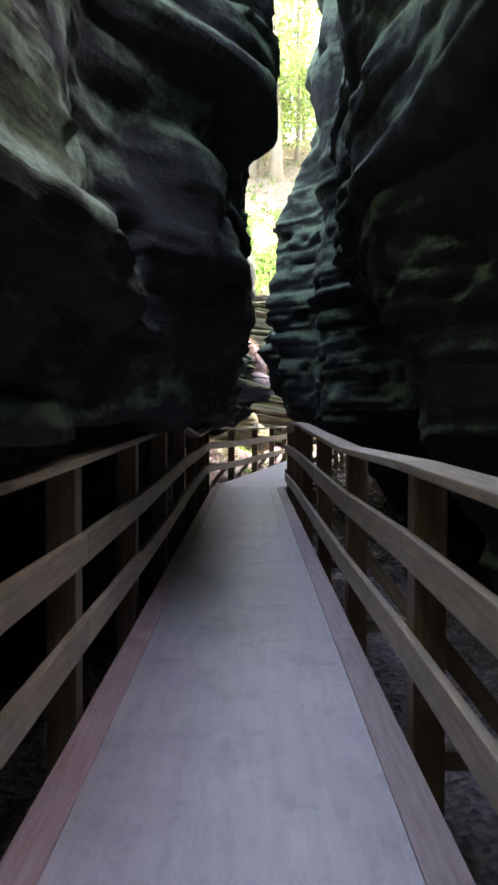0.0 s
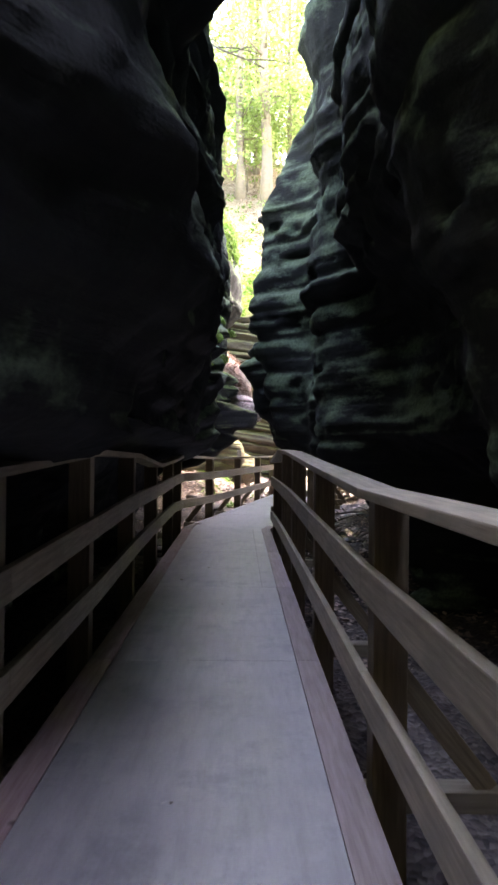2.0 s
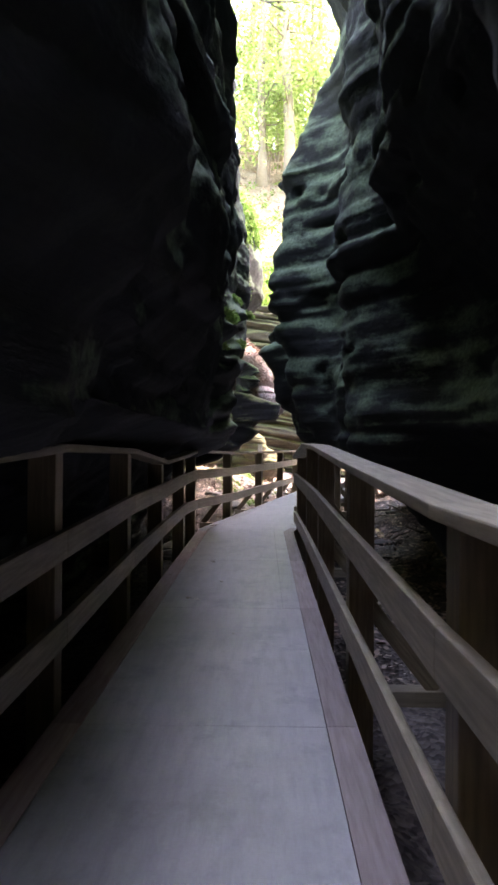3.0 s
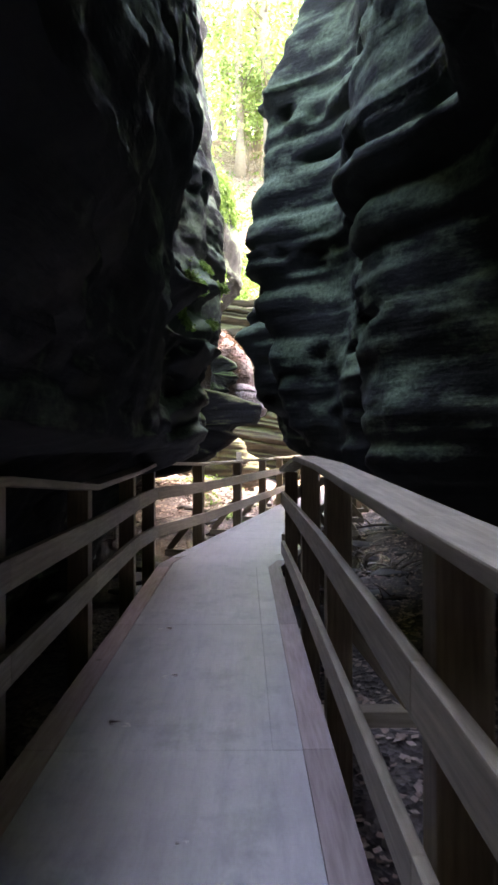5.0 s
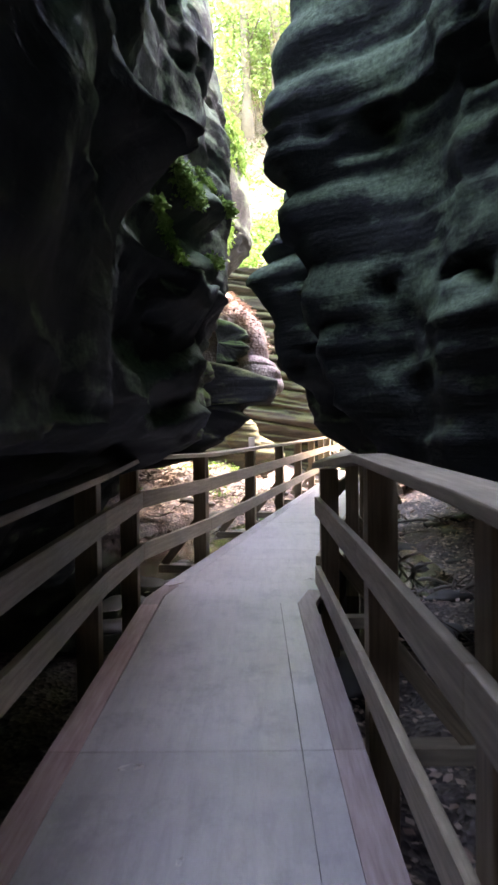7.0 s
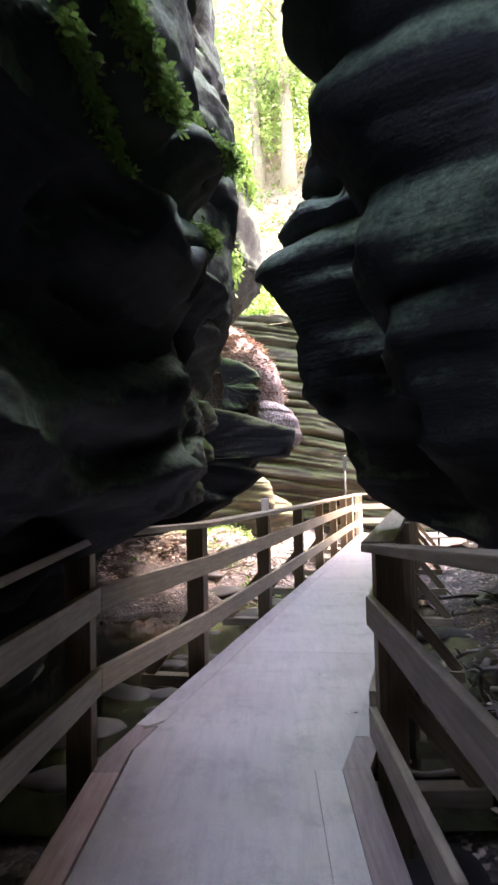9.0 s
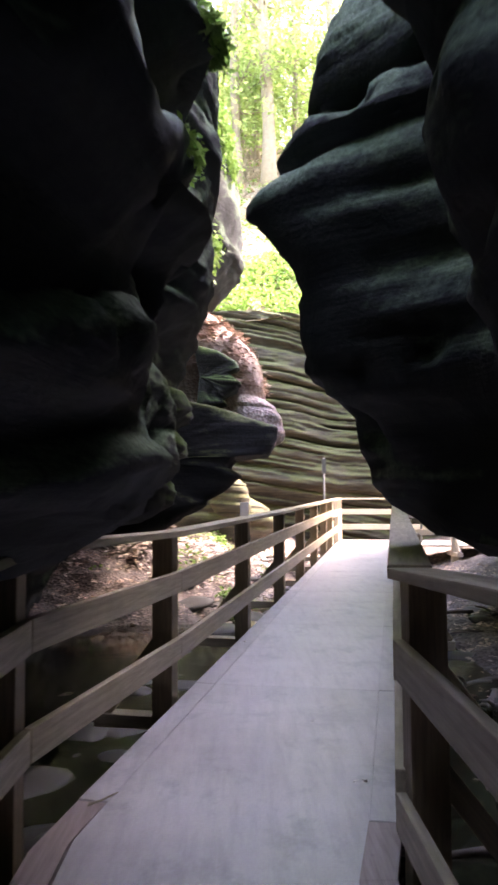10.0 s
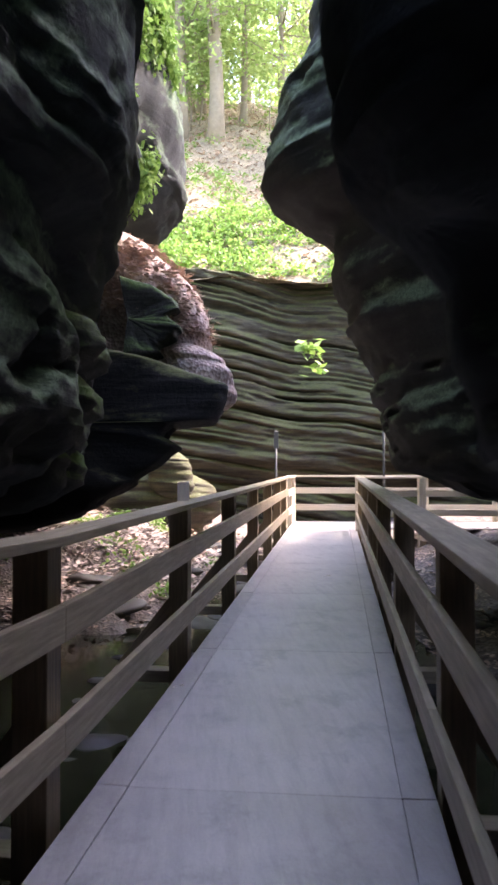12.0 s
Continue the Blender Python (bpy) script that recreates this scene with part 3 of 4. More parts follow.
deck = tagged(thing("boardwalk_deck"), "grey painted plywood boardwalk with reddish timber edging", "boardwalk", kind="structure")
CURB = 0.14
LINES = [-6.26, -3.82, -1.38, 1.06, 3.5, 5.94, 8.4, 10.8, 13.55]
for a, b in zip(LINES, LINES[1:]):
    seam = 0.63 - CURB if a < 8 else 0.355
    if a < 10:
        slab("panel", [(-0.75 + CURB, a + 0.0014), (seam - 0.001, a + 0.0014), (seam - 0.001, b - 0.0014), (-0.75 + CURB, b - 0.0014)], -0.03, 0.0, DECK_PAINT, deck)
    if a > 8:
        slab("panel", [(seam + 0.0005, a + 0.0014), (0.63 - CURB, a + 0.0014), (0.63 - CURB, b - 0.0014), (seam + 0.0005, b - 0.0014)], -0.03, 0.001, DECK_PAINT, deck)
slab("panel", [(-0.61, 10.8028), (0.353, 10.8028), (0.353, 13.551), (0.489, 13.551), (0.526, 13.62), (1.02, 16.088), (-0.108, 16.308), (-0.598, 13.9)], -0.03, 0.0, DECK_PAINT, deck)
SLINES = [14.2, 16.25, 18.65, 21.1, 23.5, 25.9, 29.3]
for a, b in zip(SLINES[1:], SLINES[2:]):
    g = 0.0018
    slab("panel", [(edge_left(a) + CURB, a + 0.06 + g), (edge_right(a) - CURB, a - 0.16 + g), (edge_right(b) - CURB, b - 0.16 - g), (edge_left(b) + CURB, b + 0.06 - g)], -0.03, 0.0, DECK_PAINT, deck)
for a, b in zip(LINES, LINES[1:]):
    slab("edge_board", [(-0.75, a + 0.0014), (-0.75 + CURB - 0.001, a + 0.0014), (-0.75 + CURB - 0.001, b - 0.0014), (-0.75, b - 0.0014)], -0.05, 0.004, CURB_WOOD, deck, "reddish worn edging board")
    slab("edge_board", [(0.63 - CURB + 0.001, a + 0.0014), (0.63, a + 0.0014), (0.63, b - 0.0014), (0.63 - CURB + 0.001, b - 0.0014)], -0.05, 0.004, CURB_PALE, deck, "pale worn edging board")
slab("edge_board", [(-0.75, 13.553), (-0.75 + CURB - 0.002, 13.553), (-0.61, 13.85), (-0.53, 14.25), (-0.66, 14.28), (-0.75, 13.8)], -0.05, 0.0025, CURB_PALE, deck, "pale worn edging board")
slab("edge_board", [(0.492, 13.553), (0.63, 13.553), (0.745, 14.015), (0.607, 14.035)], -0.05, 0.0025, CURB_PALE, deck, "pale worn edging board")
for a, b in zip(SLINES, SLINES[1:]):
    slab("edge_board", [(edge_left(a), a + 0.1), (edge_left(a) + CURB - 0.001, a + 0.07), (edge_left(b) + CURB - 0.001, b + 0.06), (edge_left(b), b + 0.09)], -0.05, 0.0025, DECK_PAINT, deck, "grey painted edging board")
    slab("edge_board", [(edge_right(a) - CURB + 0.001, a - 0.16), (edge_right(a), a - 0.18), (edge_right(b), b - 0.19), (edge_right(b) - CURB + 0.001, b - 0.17)], -0.05, 0.0025, DECK_PAINT, deck, "grey painted edging board")
# platform at the far end, turning to the right
slab("panel", [(2.35, 29.37), (3.72, 29.1), (4.2, 30.9), (2.75, 31.2)], -0.03, 0.0, DECK_PAINT, deck)
slab("panel", [(3.73, 29.1), (7.3, 28.5), (7.65, 30.3), (4.21, 30.9)], -0.03, 0.0, DECK_PAINT, deck)
for pts in (((-0.55, -6.2), (-0.55, 13.6)), ((0.45, -6.2), (0.45, 13.6)), ((-0.55, 14.0), (2.6, 29.5)), ((0.5, 13.7), (3.55, 29.2))):
    beam("joist", (*pts[0], -0.15), (*pts[1], -0.15), 0.05, 0.19, POST_WOOD, deck, "dark joist under the deck")


# ---- railings ----
def rail_line(name, nodes, side, label, mats, brace=True, joins=False):
    """nodes: (x, y, cap, mid, low) of each post, the last three the heights of the boards' tops; posts stand outside the boards, a flat cap lies on top."""
    top = tagged(thing(name), label, "railing")
    for i, (x, y, h, mid, low) in enumerate(nodes):
        if i == 0 and joins:
            continue
        lo = nodes[max(i - 1, 0)], nodes[min(i + 1, len(nodes) - 1)]
        ang = math.atan2(lo[1][1] - lo[0][1], lo[1][0] - lo[0][0]) - math.pi / 2
        out = Vector((math.cos(ang), math.sin(ang), 0)) * side
        base = Vector((x, y, 0)) + out * 0.095
        beam("post", base + Vector((0, 0, -1.0)), base + Vector((0, 0, h - 0.04)), 0.14, 0.14, mats[1], top, "square timber post", up=out)
        if brace:
            tip = base + out * 0.5
            beam("outrigger", base - out * 0.3 + Vector((0, 0.12, -0.19)), tip + Vector((0, 0.12, -0.19)), 0.14, 0.09, mats[0], top, "timber outrigger under the deck")
            beam("brace", base + Vector((0, 0.105, 0.42)), tip + Vector((0, 0.105, -0.15)) - out * 0.05, 0.05, 0.09, mats[1], top, "sloping timber brace")
    for (x0, y0, *h0), (x1, y1, *h1) in zip(nodes, nodes[1:]):
        a, b = Vector((x0, y0, 0)), Vector((x1, y1, 0))
        run = (b - a).normalized()
        out = Vector((run.y, -run.x, 0)) * side
        up = Vector((0, 0, 1))
        beam("cap_rail", a + out * 0.045 + up * (h0[0] - 0.02) - run * 0.01, b + out * 0.045 + up * (h1[0] - 0.02) + run * 0.006, 0.165, 0.04, mats[0], top, "flat weathered cap board")
        for k, nm in ((1, "mid_rail"), (2, "low_rail")):
            beam(nm, a + up * (h0[k] - 0.07), b + up * (h1[k] - 0.07), 0.04, 0.14, mats[0], top)
    return top


OLD, NEW = (RAIL_WOOD, POST_WOOD), (NEW_WOOD, NEW_WOOD)
rail_line("railing", [(0.655, y, *h) for y, *h in ((-6.6, 1.12, 0.82, 0.42), (-4.4, 1.12, 0.82, 0.42), (-2.2, 1.12, 0.82, 0.42), (0.0, 1.12, 0.82, 0.43), (2.25, 1.14, 0.84, 0.42), (4.45, 1.12, 0.81, 0.37),
          (6.85, 1.18, 0.83, 0.36), (9.25, 1.255, 0.86, 0.35), (11.1, 1.27, 0.86, 0.34), (13.6, 1.10, 0.84, 0.29))], 1, "weathered three-board timber railing with square posts", OLD)
rail_line("railing", [(-0.79, y, *h) for y, *h in ((-5.2, 1.1, 0.8, 0.38), (-3.3, 1.1, 0.8, 0.38), (-1.4, 1.1, 0.8, 0.38), (0.6, 1.11, 0.80, 0.38), (2.55, 1.15, 0.78, 0.38), (4.4, 1.20, 0.79, 0.38), (6.3, 1.26, 0.83, 0.40),
          (8.3, 1.22, 0.87, 0.46), (10.2, 1.09, 0.86, 0.49), (12.3, 1.12, 0.88, 0.50), (13.9, 1.17, 0.87, 0.43))], -1, "weathered three-board timber railing under dark overhanging rock", OLD, False)
rail_line("railing", [(-0.79, 13.92, 1.17, 0.87, 0.43)] + [(edge_left(y) - 0.03, y, h, 0.84, 0.40) for y, h in ((15.95, 1.11), (18.6, 1.10), (21.1, 1.09), (23.4, 1.09), (25.6, 1.09), (27.6, 1.09), (29.2, 1.09))], -1, "weathered timber railing along the creek", OLD, joins=True)
rail_line("railing", [(edge_right(y) + 0.025, y, 1.11, 0.82, 0.36) for y in (13.63, 16.1, 18.5, 20.9, 23.3, 25.7)] + [(3.6, 28.3, 1.10, 0.81, 0.38)], 1, "weathered timber railing on the slope side", OLD, joins=True)
rail_line("railing", [(x, y, 1.09, 0.80, 0.40) for x, y in ((2.34, 29.3), (2.75, 31.22), (4.3, 30.95), (5.8, 30.7), (7.4, 30.4))], -1, "pale new timber railing round the end platform", NEW, False)
rail_line("railing", [(x, y, 1.10, 0.81, 0.40) for x, y in ((3.64, 28.4), (5.1, 28.9), (7.1, 28.5))], 1, "pale new timber railing at the turn", NEW)


# ---- woodland on the slope ----
rng = np.random.default_rng(11)


def tube(points, radii, sides=7):
    """A tapered limb through points, as vertices and faces."""
    verts, faces = [], []
    for i, (p, r) in enumerate(zip(points, radii)):
        d = Vector(points[min(i + 1, len(points) - 1)]) - Vector(points[max(i - 1, 0)])
        q = d.to_track_quat("Z", "Y")
        for k in range(sides):
            a = 2 * math.pi * k / sides
            verts.append(Vector(p) + q @ Vector((math.cos(a) * r, math.sin(a) * r, 0)))
    for i in range(len(points) - 1):
        for k in range(sides):
            a, b = i * sides + k, i * sides + (k + 1) % sides
            faces.append((a, b, b + sides, a + sides))
    faces.append(tuple(range(sides))[::-1])
    faces.append(tuple(range((len(points) - 1) * sides, len(points) * sides)))
    return verts, faces


def joined(pieces):
    verts, faces = [], []
    for v, f in pieces:
        n = len(verts)
        verts += list(v)
        faces += [tuple(i + n for i in q) for q in f]
    return verts, faces


def leaf_cloud(centres, size, spread, rng, per, droop=0.4, lift=1.0):
    """Folded diamond leaves scattered round centres."""
    c = np.repeat(np.asarray(centres, float), per, 0) + rng.normal(0, 1, (len(centres) * per, 3)) * np.asarray(spread)
    n = len(c)
    yaw, pitch, roll = rng.uniform(0, 2 * np.pi, n), rng.normal(-droop, 0.5 * lift, n), rng.normal(0, 0.6 * lift, n)
    s = size * rng.uniform(0.6, 1.35, n)
    d = np.stack([np.cos(yaw) * np.cos(pitch), np.sin(yaw) * np.cos(pitch), np.sin(pitch)], 1)
    e = np.stack([-np.sin(yaw) * np.cos(roll), np.cos(yaw) * np.cos(roll), np.sin(roll)], 1)
    verts = np.stack([c, c + (d * 0.5 + e * 0.32) * s[:, None], c + d * s[:, None], c + (d * 0.5 - e * 0.32) * s[:, None]], 1).reshape(-1, 3)
    return verts, np.arange(n * 4).reshape(-1, 4).tolist()


def tree(seed, height, radius):
    r = np.random.default_rng(seed)
    top = tagged(thing("tree"), "tall slender forest tree with thin bright green leaves", "tree", "trees on the slope")
    lean = r.normal(0, 0.02, 2)
    pts = [(lean[0] * h + 0.08 * math.sin(h * 0.5 + seed), lean[1] * h + 0.08 * math.cos(h * 0.4 + seed), h) for h in np.linspace(-0.8, height, 10)]
    rad = [radius * (1.35 if i == 0 else 1.0 - 0.085 * i) for i in range(10)]
    v, f = tube(pts, rad, 9)
    pieces, centres = [(v, f)], []
    for k in range(26):
        h = (0.15 + 0.83 * r.uniform(0, 1) ** 1.2) * height
        a = r.uniform(0, 2 * math.pi)
        ln = r.uniform(1.6, 4.0) * (1.1 - 0.5 * h / height)
        p0 = Vector((lean[0] * h, lean[1] * h, h))
        step = Vector((math.cos(a), math.sin(a), r.uniform(0.1, 0.5))) * ln / 3
        line = [p0, p0 + step, p0 + step * 2 + Vector((0, 0, 0.1)), p0 + step * 3 + Vector((r.normal(0, 0.3), r.normal(0, 0.3), -0.1))]
        pieces.append(tube(line, [radius * 0.22, radius * 0.15, radius * 0.09, 0.01], 5))
        for t in (0.55, 0.8, 1.0):
            centres.append(tuple(p0 + step * 3 * t + Vector(r.normal(0, 0.25, 3))))
    v, f = joined(pieces)
    mesh_object("trunk", v, f, BARK, top, smooth=True)
    v, f = leaf_cloud(centres, 0.24, (0.8, 0.8, 0.32), r, 42)
    mesh_object("crown", v, f, LEAF, top, "bright translucent green leaves")
    return top


def hill_at(x, y):
    return float(hill(np.array([[x]], float), np.array([[y]], float))[0, 0])


KINDS = [tree(1, 21, 0.33), tree(2, 18, 0.26), tree(3, 23, 0.40), tree(4, 17, 0.20)]
SPOTS = [(-0.1, 50.0), (0.95, 53.0), (1.6, 49.0), (3.1, 51.5), (-2.6, 54.0), (5.0, 51.0), (0.2, 58.0), (-4.5, 50.0), (7.0, 56.0), (4.2, 61.0),
         (-1.6, 62.0), (1.8, 66.0), (-6.5, 58.0), (9.5, 52.0), (6.4, 47.0), (-5.4, 45.0), (11.5, 60.0), (-9, 53.0), (14, 54), (-12, 60), (8.2, 67.0), (-3.8, 69.0), (12.6, 46.5), (-8.6, 43.5), (17, 50), (3.0, 74.0), (-8.0, 74.0), (10.5, 76.0)]
for i, (x, y) in enumerate(SPOTS):
    m = pose(x, y, hill_at(x, y) - 0.1, 0, 0, (i * 77) % 360)
    if i < len(KINDS):
        KINDS[i].matrix_basis = m
    else:
        copy_thing(KINDS[i % len(KINDS)], m)
# unseen trees on the rims, added to shade the slot from the sun
for i, (x, y) in enumerate([(9, 8), (10, 20), (-8, 6), (-9, 18), (-8, 29), (14, 14), (-14, 24), (10, 17.5), (12.5, 20), (19, 27), (17, 21.5), (20, 32), (15.6, 26), (16.2, 29.4), (15.4, 23.4)]):
    copy_thing(KINDS[i % len(KINDS)], pose(x, y, TOP + 0.4, 0, 0, i * 50))



def sapling(seed, height):
    r = np.random.default_rng(seed)
    top = tagged(thing("sapling"), "slim young tree with sprays of bright green leaves", "tree", "saplings on the slope")
    v, f = tube([(0.15 * math.sin(h + seed), 0.1 * math.cos(h * 1.3), h) for h in np.linspace(-0.3, height, 7)], [0.045 - 0.005 * i for i in range(7)], 6)
    mesh_object("trunk", v, f, BARK, top, smooth=True)
    c = [(r.normal(0, 0.9), r.normal(0, 0.9), height * r.uniform(0.35, 1.05)) for k in range(26)]
    v, f = leaf_cloud(c, 0.22, (0.5, 0.5, 0.12), r, 32, 0.15)
    mesh_object("crown", v, f, LEAF, top, "flat sprays of bright green leaves")
    return top


SAPS = [sapling(21, 5.5), sapling(22, 4.2), sapling(23, 7.0)]
r3 = np.random.default_rng(8)
for i in range(20):
    x, y = r3.uniform(-9, 13), r3.uniform(44, 70)
    m = pose(x, y, hill_at(x, y) - 0.05, 0, 0, r3.uniform(0, 360))
    if i < 3:
        SAPS[i].matrix_basis = m
    else:
        copy_thing(SAPS[i % 3], m)
far = np.stack([r3.uniform(-45, 55, 420), r3.uniform(80, 110, 420), r3.uniform(26, 62, 420)], 1)
v, f = leaf_cloud(far, 1.1, (1.6, 1.6, 1.2), r3, 22)
tagged(mesh_object("far_woods", v, f, LEAF), "dense bright foliage of the wood beyond the slope", "woods", kind="stuff")

v, f = leaf_cloud(drift, 0.075, (0.04, 0.04, 0.008), rd, 4, 0.1, 0.35)
tagged(mesh_object("leaf_drift", v, f, DEAD_LEAF), "pinkish dry leaves drifted over the rock shoulder", "leaf litter", kind="stuff")

# low plants on the lower slope
cx, cy = rng.uniform(-7, 12, 2600), 36.2 + rng.gamma(1.6, 2.6, 2600)
keep = vnoise(cx * 0.5, cy * 0.5, 0 * cx, 61) + 0.35 * (cy < 41) > rng.uniform(-0.6, 0.6, len(cx))
cx, cy = cx[keep], cy[keep]
cz = np.array([hill_at(a, b) for a, b in zip(cx, cy)])
v, f = leaf_cloud(np.stack([cx, cy, cz + 0.14], 1), 0.15, (0.17, 0.17, 0.07), rng, 22, -0.1)
tagged(mesh_object("undergrowth", v, f, FERN), "low bright green leafy undergrowth on the slope", "undergrowth", kind="stuff")
cx, cy = rng.uniform(-8, 13, 5200), rng.uniform(36.2, 56, 5200)
v, f = leaf_cloud(np.stack([cx, cy, [hill_at(a, b) + 0.03 for a, b in zip(cx, cy)]], 1), 0.15, (0.08, 0.08, 0.01), rng, 3, 0.0, 0.5)
tagged(mesh_object("fallen_leaves", v, f, DEAD_LEAF), "dry tan leaves lying on the slope", "leaf litter", kind="stuff")


def on_wall(side, ribs, base, widen, n, y0, y1, z0, z1, r):
    y, z = r.uniform(y0, y1, n), r.uniform(z0, z1, n)
    return wall_points(y, z, ribs, side, base, widen)


# ferns and moss hanging from the overhang above the creek
pts = on_wall(-1, LEFT_RIBS, LEFT_BASE, open_left, 1700, 21.4, 24.1, 4.8, 9.2, rng)
pts = pts[vnoise(pts[:, 0] * 1.5, pts[:, 1] * 1.5, pts[:, 2] * 0.8, 71) > -0.12]
v, f = leaf_cloud(pts + np.array([0.03, -0.03, 0]), 0.10, (0.06, 0.08, 0.12), rng, 14, 0.9)
tagged(mesh_object("hanging_ferns", v, f, FERN), "green ferns and moss hanging from the rock overhang", "fern", kind="stuff")
lips = []
for y0, z0, y1, z1, out, below in LEFT_LEDGES[:3]:
    y = rng.uniform(y0 + 0.2, y1 - 0.1, 420)
    z = z0 + (z1 - z0) * (y - y0) / (y1 - y0) + 0.07 * np.sin(y * 2.3 + z0 * 5) + rng.normal(0.015, 0.02, 420)
    keep = vnoise(y * 2.2, z0 + 0 * y, 0 * y, 77) > -0.35
    lips.append(wall_points(y[keep], z[keep], LEFT_RIBS, -1, LEFT_BASE, open_left))
v, f = leaf_cloud(np.concatenate(lips) + np.array([0.008, 0, 0.006]), 0.032, (0.014, 0.03, 0.012), rng, 9, 0.3)
tagged(mesh_object("ledge_moss", v, f, FERN), "thin bright green moss along the lips of the rock", "moss", kind="stuff")
plant = tagged(thing("seedling_plant", (3.62, 34.5, 4.55)), "small leafy seedling with bright yellow-green leaves rooted on the rock", "plant")
v, f = tube([(0.55, 0.4, -0.25), (0.2, 0.1, 0.0), (0, 0, 0.15)], [0.012, 0.01, 0.006], 5)
mesh_object("stem", v, f, BARK, plant)
v, f = leaf_cloud([(0.0, 0.0, 0.2), (-0.15, 0, 0.16), (0.14, 0, 0.12), (0.2, 0.05, -0.2), (0.28, 0, -0.5)], 0.30, (0.13, 0.1, 0.08), rng, 10, 0.2)
mesh_object("leaves", v, f, FERN, plant)


# ---- creek side debris ----
def ground_at(x, y):
    return float(creek(np.array([[x]], float), np.array([[y]], float))[0, 0])


def branch(seed, length, radius):
    r = np.random.default_rng(seed)
    line = [(length * t, 0.14 * length * math.sin(3 * t + seed), 0.05 * length * math.sin(5 * t + seed) + radius) for t in np.linspace(0, 1, 7)]
    pieces = [tube(line, [radius * (1 - 0.1 * i) for i in range(7)], 7)]
    for k in (2, 3, 4, 5):
        a = Vector(line[k])
        e = a + Vector((0.3 * length, (0.25 if k % 2 else -0.25) * length * r.uniform(0.6, 1.2), r.uniform(0.0, 0.2) * length))
        pieces.append(tube([a, (a + e) / 2 + Vector((0, 0, 0.03)), e], [radius * 0.5, radius * 0.35, radius * 0.15], 5))
    v, f = joined(pieces)
    return tagged(mesh_object("fallen_branch", v, f, TWIG, smooth=True), "bare grey fallen branch on the muddy bank", "branch", "branches by the creek")


BR = [branch(1, 1.3, 0.04), branch(2, 0.9, 0.025), branch(3, 1.7, 0.055), branch(5, 0.6, 0.018)]
r2 = np.random.default_rng(5)
used = 0
while used < 56:
    if used % 2:
        x, y = r2.uniform(-2.6, 0.2), r2.uniform(21.8, 29)
        if x > edge_left(y) - 0.5:
            continue
    else:
        x, y = r2.uniform(1.3, 4.2), r2.uniform(9.5, 24)
        if x < edge_right(y) + 0.45:
            continue
    m = pose(x, y, ground_at(x, y) + 0.01, r2.uniform(-8, 8), r2.uniform(-12, 6), r2.uniform(0, 360)) @ Matrix.Scale(r2.uniform(0.6, 1.1), 4)
    if used < 4:
        BR[used].matrix_basis = m
    else:
        copy_thing(BR[used % 4], m)
    used += 1


def stone(seed, size):
    bm = bmesh.new()
    bmesh.ops.create_icosphere(bm, subdivisions=3, radius=1.0)
    for v in bm.verts:
        n = noise.noise(v.co * 1.3 + Vector((seed * 7.1, 0, 0))) * 0.35 + noise.noise(v.co * 3.1 + Vector((0, seed * 3.3, 0))) * 0.1
        v.co = Vector((v.co.x * size[0], v.co.y * size[1], v.co.z * size[2])) * (1 + n)
    me = bpy.data.meshes.new("creek_stone")
    bm.to_mesh(me)
    bm.free()
    me.materials.append(STONE)
    me.polygons.foreach_set("use_smooth", [True] * len(me.polygons))
    return tagged(new("creek_stone", me), "flat grey creek stone half sunk in mud", "stone", "stones in the creek bed")


ST = [stone(1, (0.26, 0.2, 0.07)), stone(2, (0.17, 0.13, 0.06)), stone(3, (0.38, 0.26, 0.10)), stone(4, (0.11, 0.09, 0.05))]
for i in range(70):
    k = i % 5
    if k < 2:
        y = r2.uniform(14.6, 22.5)
        x = edge_left(y) - r2.uniform(0.1, 1.2)
    elif k < 4:
        y = r2.uniform(13.0, 23)
        x = edge_right(y) + r2.uniform(0.15, 2.4)
    else:
        y = r2.uniform(22, 29)
        x = edge_left(y) - r2.uniform(0.2, 2.4)
    m = pose(x, y, max(ground_at(x, y), -0.55) + 0.005, r2.uniform(-8, 8), r2.uniform(-8, 8), r2.uniform(0, 360))
    if i < 4:
        ST[i].matrix_basis = m
    else:
        copy_thing(ST[i % 4], m)

cx, cy = r2.uniform(-3.0, 5.0, 9000), r2.uniform(8, 31, 9000)
ok = ((cx > np.array([edge_right(b) for b in cy]) + 0.1) | ((cy > 21.5) & (cx < np.array([edge_left(b) for b in cy]) - 0.2)))
cx, cy = cx[ok], cy[ok]
v, f = leaf_cloud(np.stack([cx, cy, creek(cx[:, None], cy[:, None])[:, 0] + 0.02], 1), 0.075, (0.05, 0.05, 0.006), r2, 3, 0.0, 0.35)
tagged(mesh_object("bank_leaves", v, f, DEAD_LEAF), "damp brown leaves trodden into the creek bank", "leaf litter", kind="stuff")

cx, cy = r2.uniform(-3.4, 1.2, 5200), r2.uniform(21.6, 31, 5200)
ok = (cx < np.array([edge_left(b) for b in cy]) - 0.25) & (vnoise(cx * 0.9, cy * 0.9, 0 * cx, 64) > -0.25)
cx, cy = cx[ok], cy[ok]
v, f = leaf_cloud(np.stack([cx, cy, creek(cx[:, None], cy[:, None])[:, 0] + 0.035], 1), 0.09, (0.06, 0.06, 0.008), r2, 3, 0.0, 0.5)
tagged(mesh_object("dry_leaves", v, f, PALE_LEAF), "pale dry leaves drifted on the far creek bank", "leaf litter", kind="stuff")

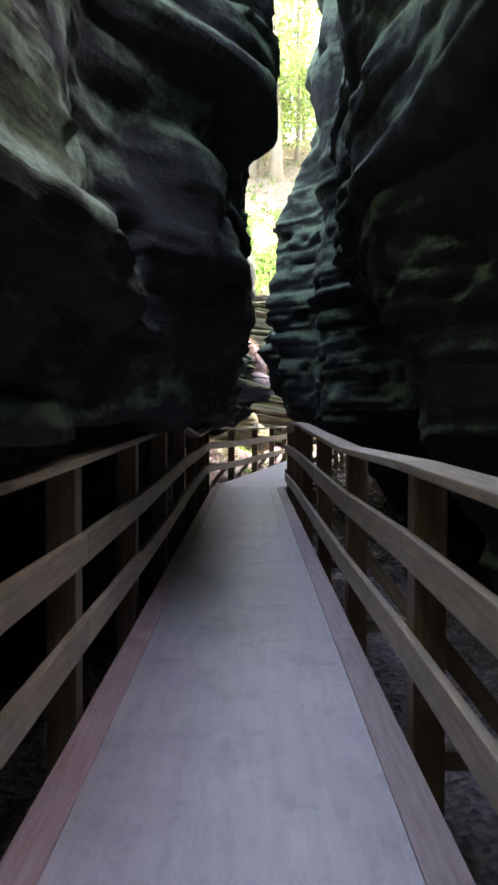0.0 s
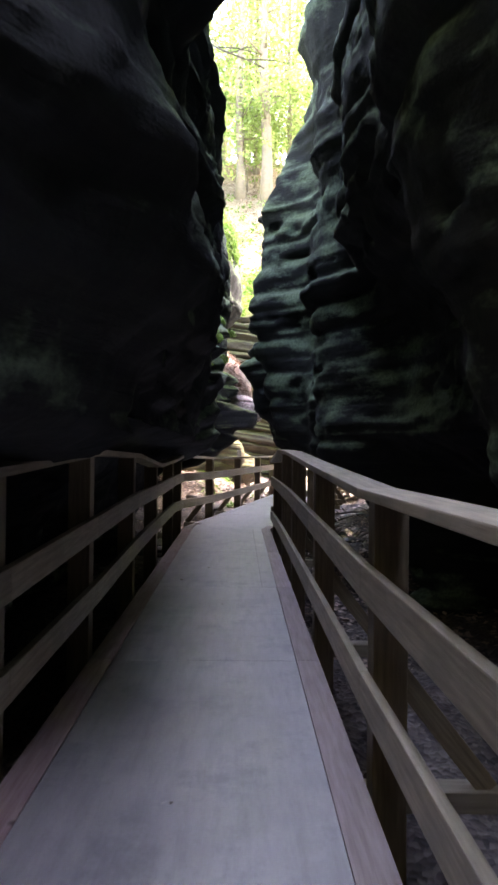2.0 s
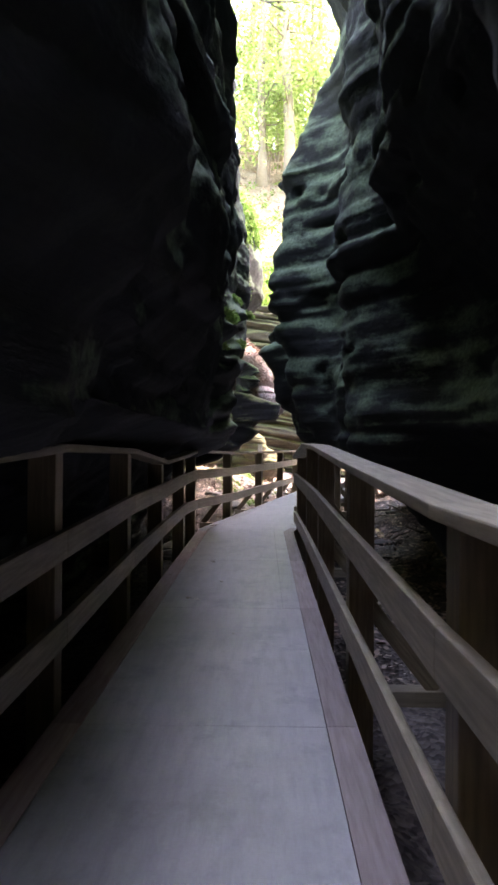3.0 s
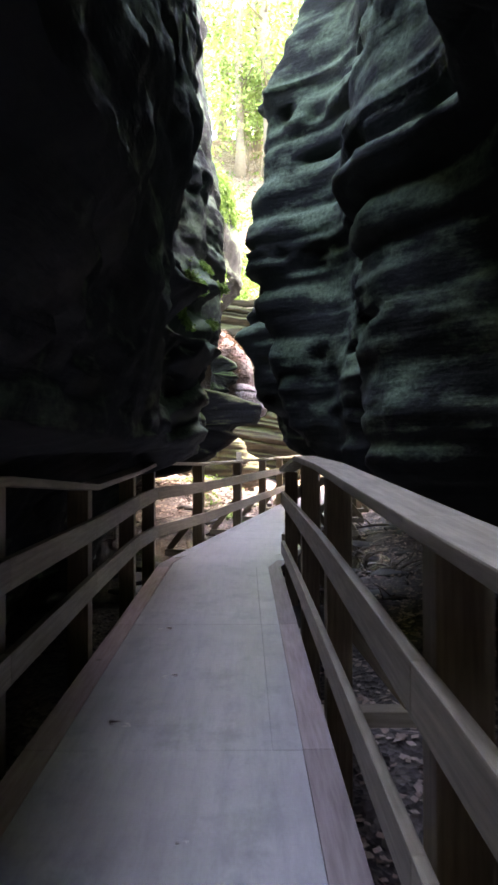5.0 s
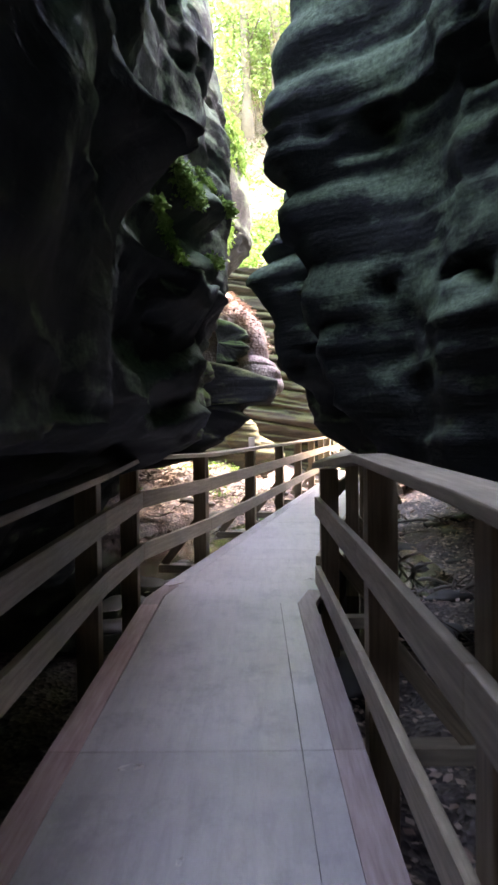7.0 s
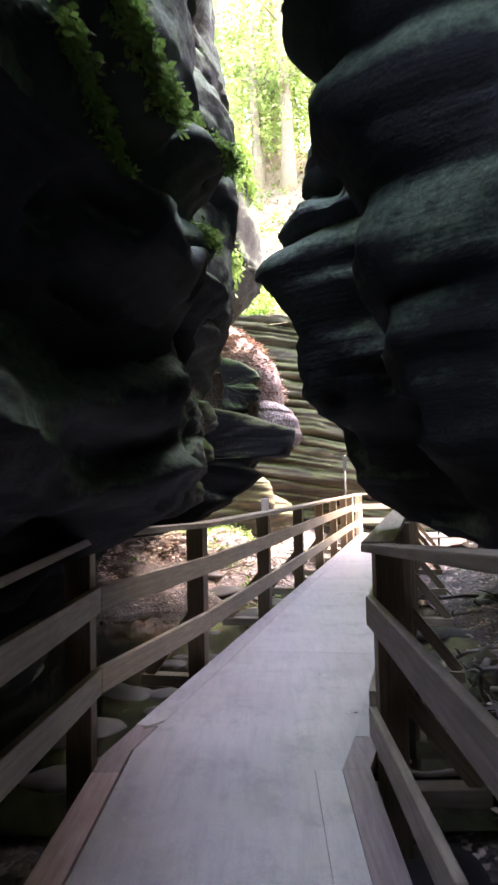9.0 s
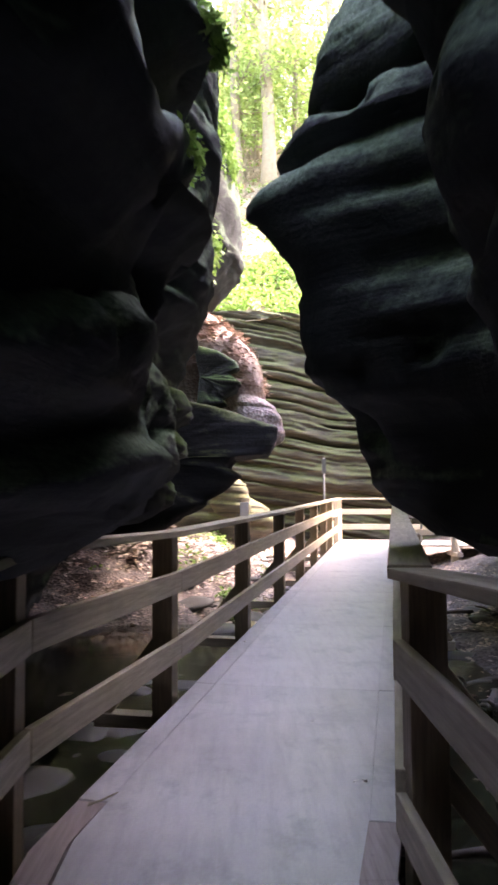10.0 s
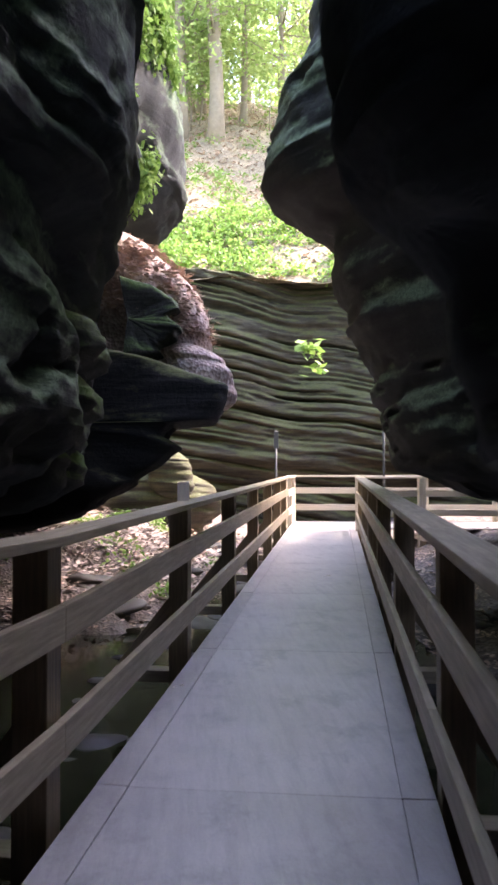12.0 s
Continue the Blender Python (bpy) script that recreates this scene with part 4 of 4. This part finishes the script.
cx, cy = r2.uniform(-2.6, 0.6, 700), r2.uniform(22.5, 28.6, 700)
ok = (cx < np.array([edge_left(b) for b in cy]) - 0.4) & (vnoise(cx * 1.3, cy * 1.3, 0 * cx, 66) > 0.32)
cx, cy = cx[ok], cy[ok]
v, f = leaf_cloud(np.stack([cx, cy, creek(cx[:, None], cy[:, None])[:, 0] + 0.07], 1), 0.08, (0.07, 0.07, 0.04), r2, 8, -0.1)
tagged(mesh_object("bank_plants", v, f, FERN), "low bright green plants on the leafy creek bank", "plant", kind="stuff")

# pale low rocks beyond the creek
boulder("pale_ledge", (-0.9, 29.6, 0.45), (1.7, 0.9, 0.75), PALE_ROCK, "low pale sandstone ledge with yellow lichen", 14)
boulder("pale_boulder", (-0.15, 29.0, 1.15), (0.42, 0.4, 0.55), PALE_ROCK, "pale upright sandstone boulder beyond the creek", 17, -0.2, 0.8)


# ---- posts and poles ----
marker = tagged(thing("marker_post"), "pale sawn timber post standing beyond the railing", "post")
beam("shaft", (0.12, 18.79, -0.9), (0.12, 18.79, 1.24), 0.09, 0.09, NEW_WOOD, marker, up=(0, 1, 0))
for at, high in (((2.4, 32.0), 2.2), ((4.55, 29.75), 2.87)):
    pole = tagged(thing("steel_pole", (*at, 0)), "thin dark steel pole with a small box near its top", "pole")
    v, f = tube([(0, 0, -0.6), (0, 0, high)], [0.028, 0.028], 10)
    mesh_object("shaft", v, f, STEEL, pole, smooth=True)
    bm = bmesh.new()
    box_bm(bm, (0.11, 0.07, 0.42), pose(0, -0.05, high - 0.24), 0.008)
    part("box", bm, STEEL, pole, "grey metal box")


# ---- leaves and bits on the deck ----
def dead_leaf(x, y, size, turn):
    bm = bmesh.new()
    ring = [(-1, 0), (-0.6, 0.32), (-0.2, 0.28), (0.1, 0.48), (0.45, 0.26), (1, 0), (0.45, -0.3), (0.1, -0.42), (-0.25, -0.26), (-0.6, -0.34)]
    mid = [bm.verts.new((a * 0.5, 0, 0.10 + 0.05 * a)) for a, b in ring if b == 0]
    out = [bm.verts.new((a * 0.5, b * 0.6, 0.02 + 0.16 * abs(b))) for a, b in ring]
    for i in range(len(out)):
        a, b = out[i], out[(i + 1) % len(out)]
        bm.faces.new((a, b, mid[0] if ring[i][0] + ring[(i + 1) % len(ring)][0] < 0 else mid[1]))
    bmesh.ops.scale(bm, vec=(size, size, size), verts=bm.verts)
    me = bpy.data.meshes.new("dead_leaf")
    bm.to_mesh(me)
    bm.free()
    me.materials.append(BLEACHED_LEAF)
    ob = tagged(new("dead_leaf", me), "curled pale dead leaf lying on the deck", "leaf", "leaves on the deck")
    ob.matrix_basis = pose(x, y, 0.002, 0, 0, turn)


for x, y, size, turn in ((-0.36, 10.63, 0.11, 10), (-0.09, 9.95, 0.05, 70), (-0.21, 9.47, 0.10, 20), (-0.37, 8.7, 0.12, 160), (-0.11, 4.07, 0.045, 0), (0.02, 3.52, 0.045, 40), (-0.31, 2.45, 0.04, 90), (0.22, 2.43, 0.04, 20),
                         (0.09, 17.75, 0.08, 30), (0.637, 14.46, 0.07, 0), (1.84, 22.2, 0.12, 15), (0.5, 15.4, 0.05, 60), (-0.49, 13.02, 0.04, 110), (0.02, 7.6, 0.05, 200)):
    dead_leaf(x, y, size, turn)
v, f = tube([(-0.60, 14.20, 0.013), (-0.55, 14.25, 0.014), (-0.49, 14.34, 0.013)], [0.005, 0.005, 0.003], 6)
tagged(mesh_object("twig", v, f, BARK), "thin dark twig lying on the deck", "twig")


# bare twig hanging from the rim of the slot
snag = branch(9, 1.5, 0.022)
snag.name = "bare_branch"
tagged(snag, "dead leafless branch reaching out from the rim", "branch")
snag.matrix_basis = pose(-0.75, 12.0, 7.3, 20, 38, -10)
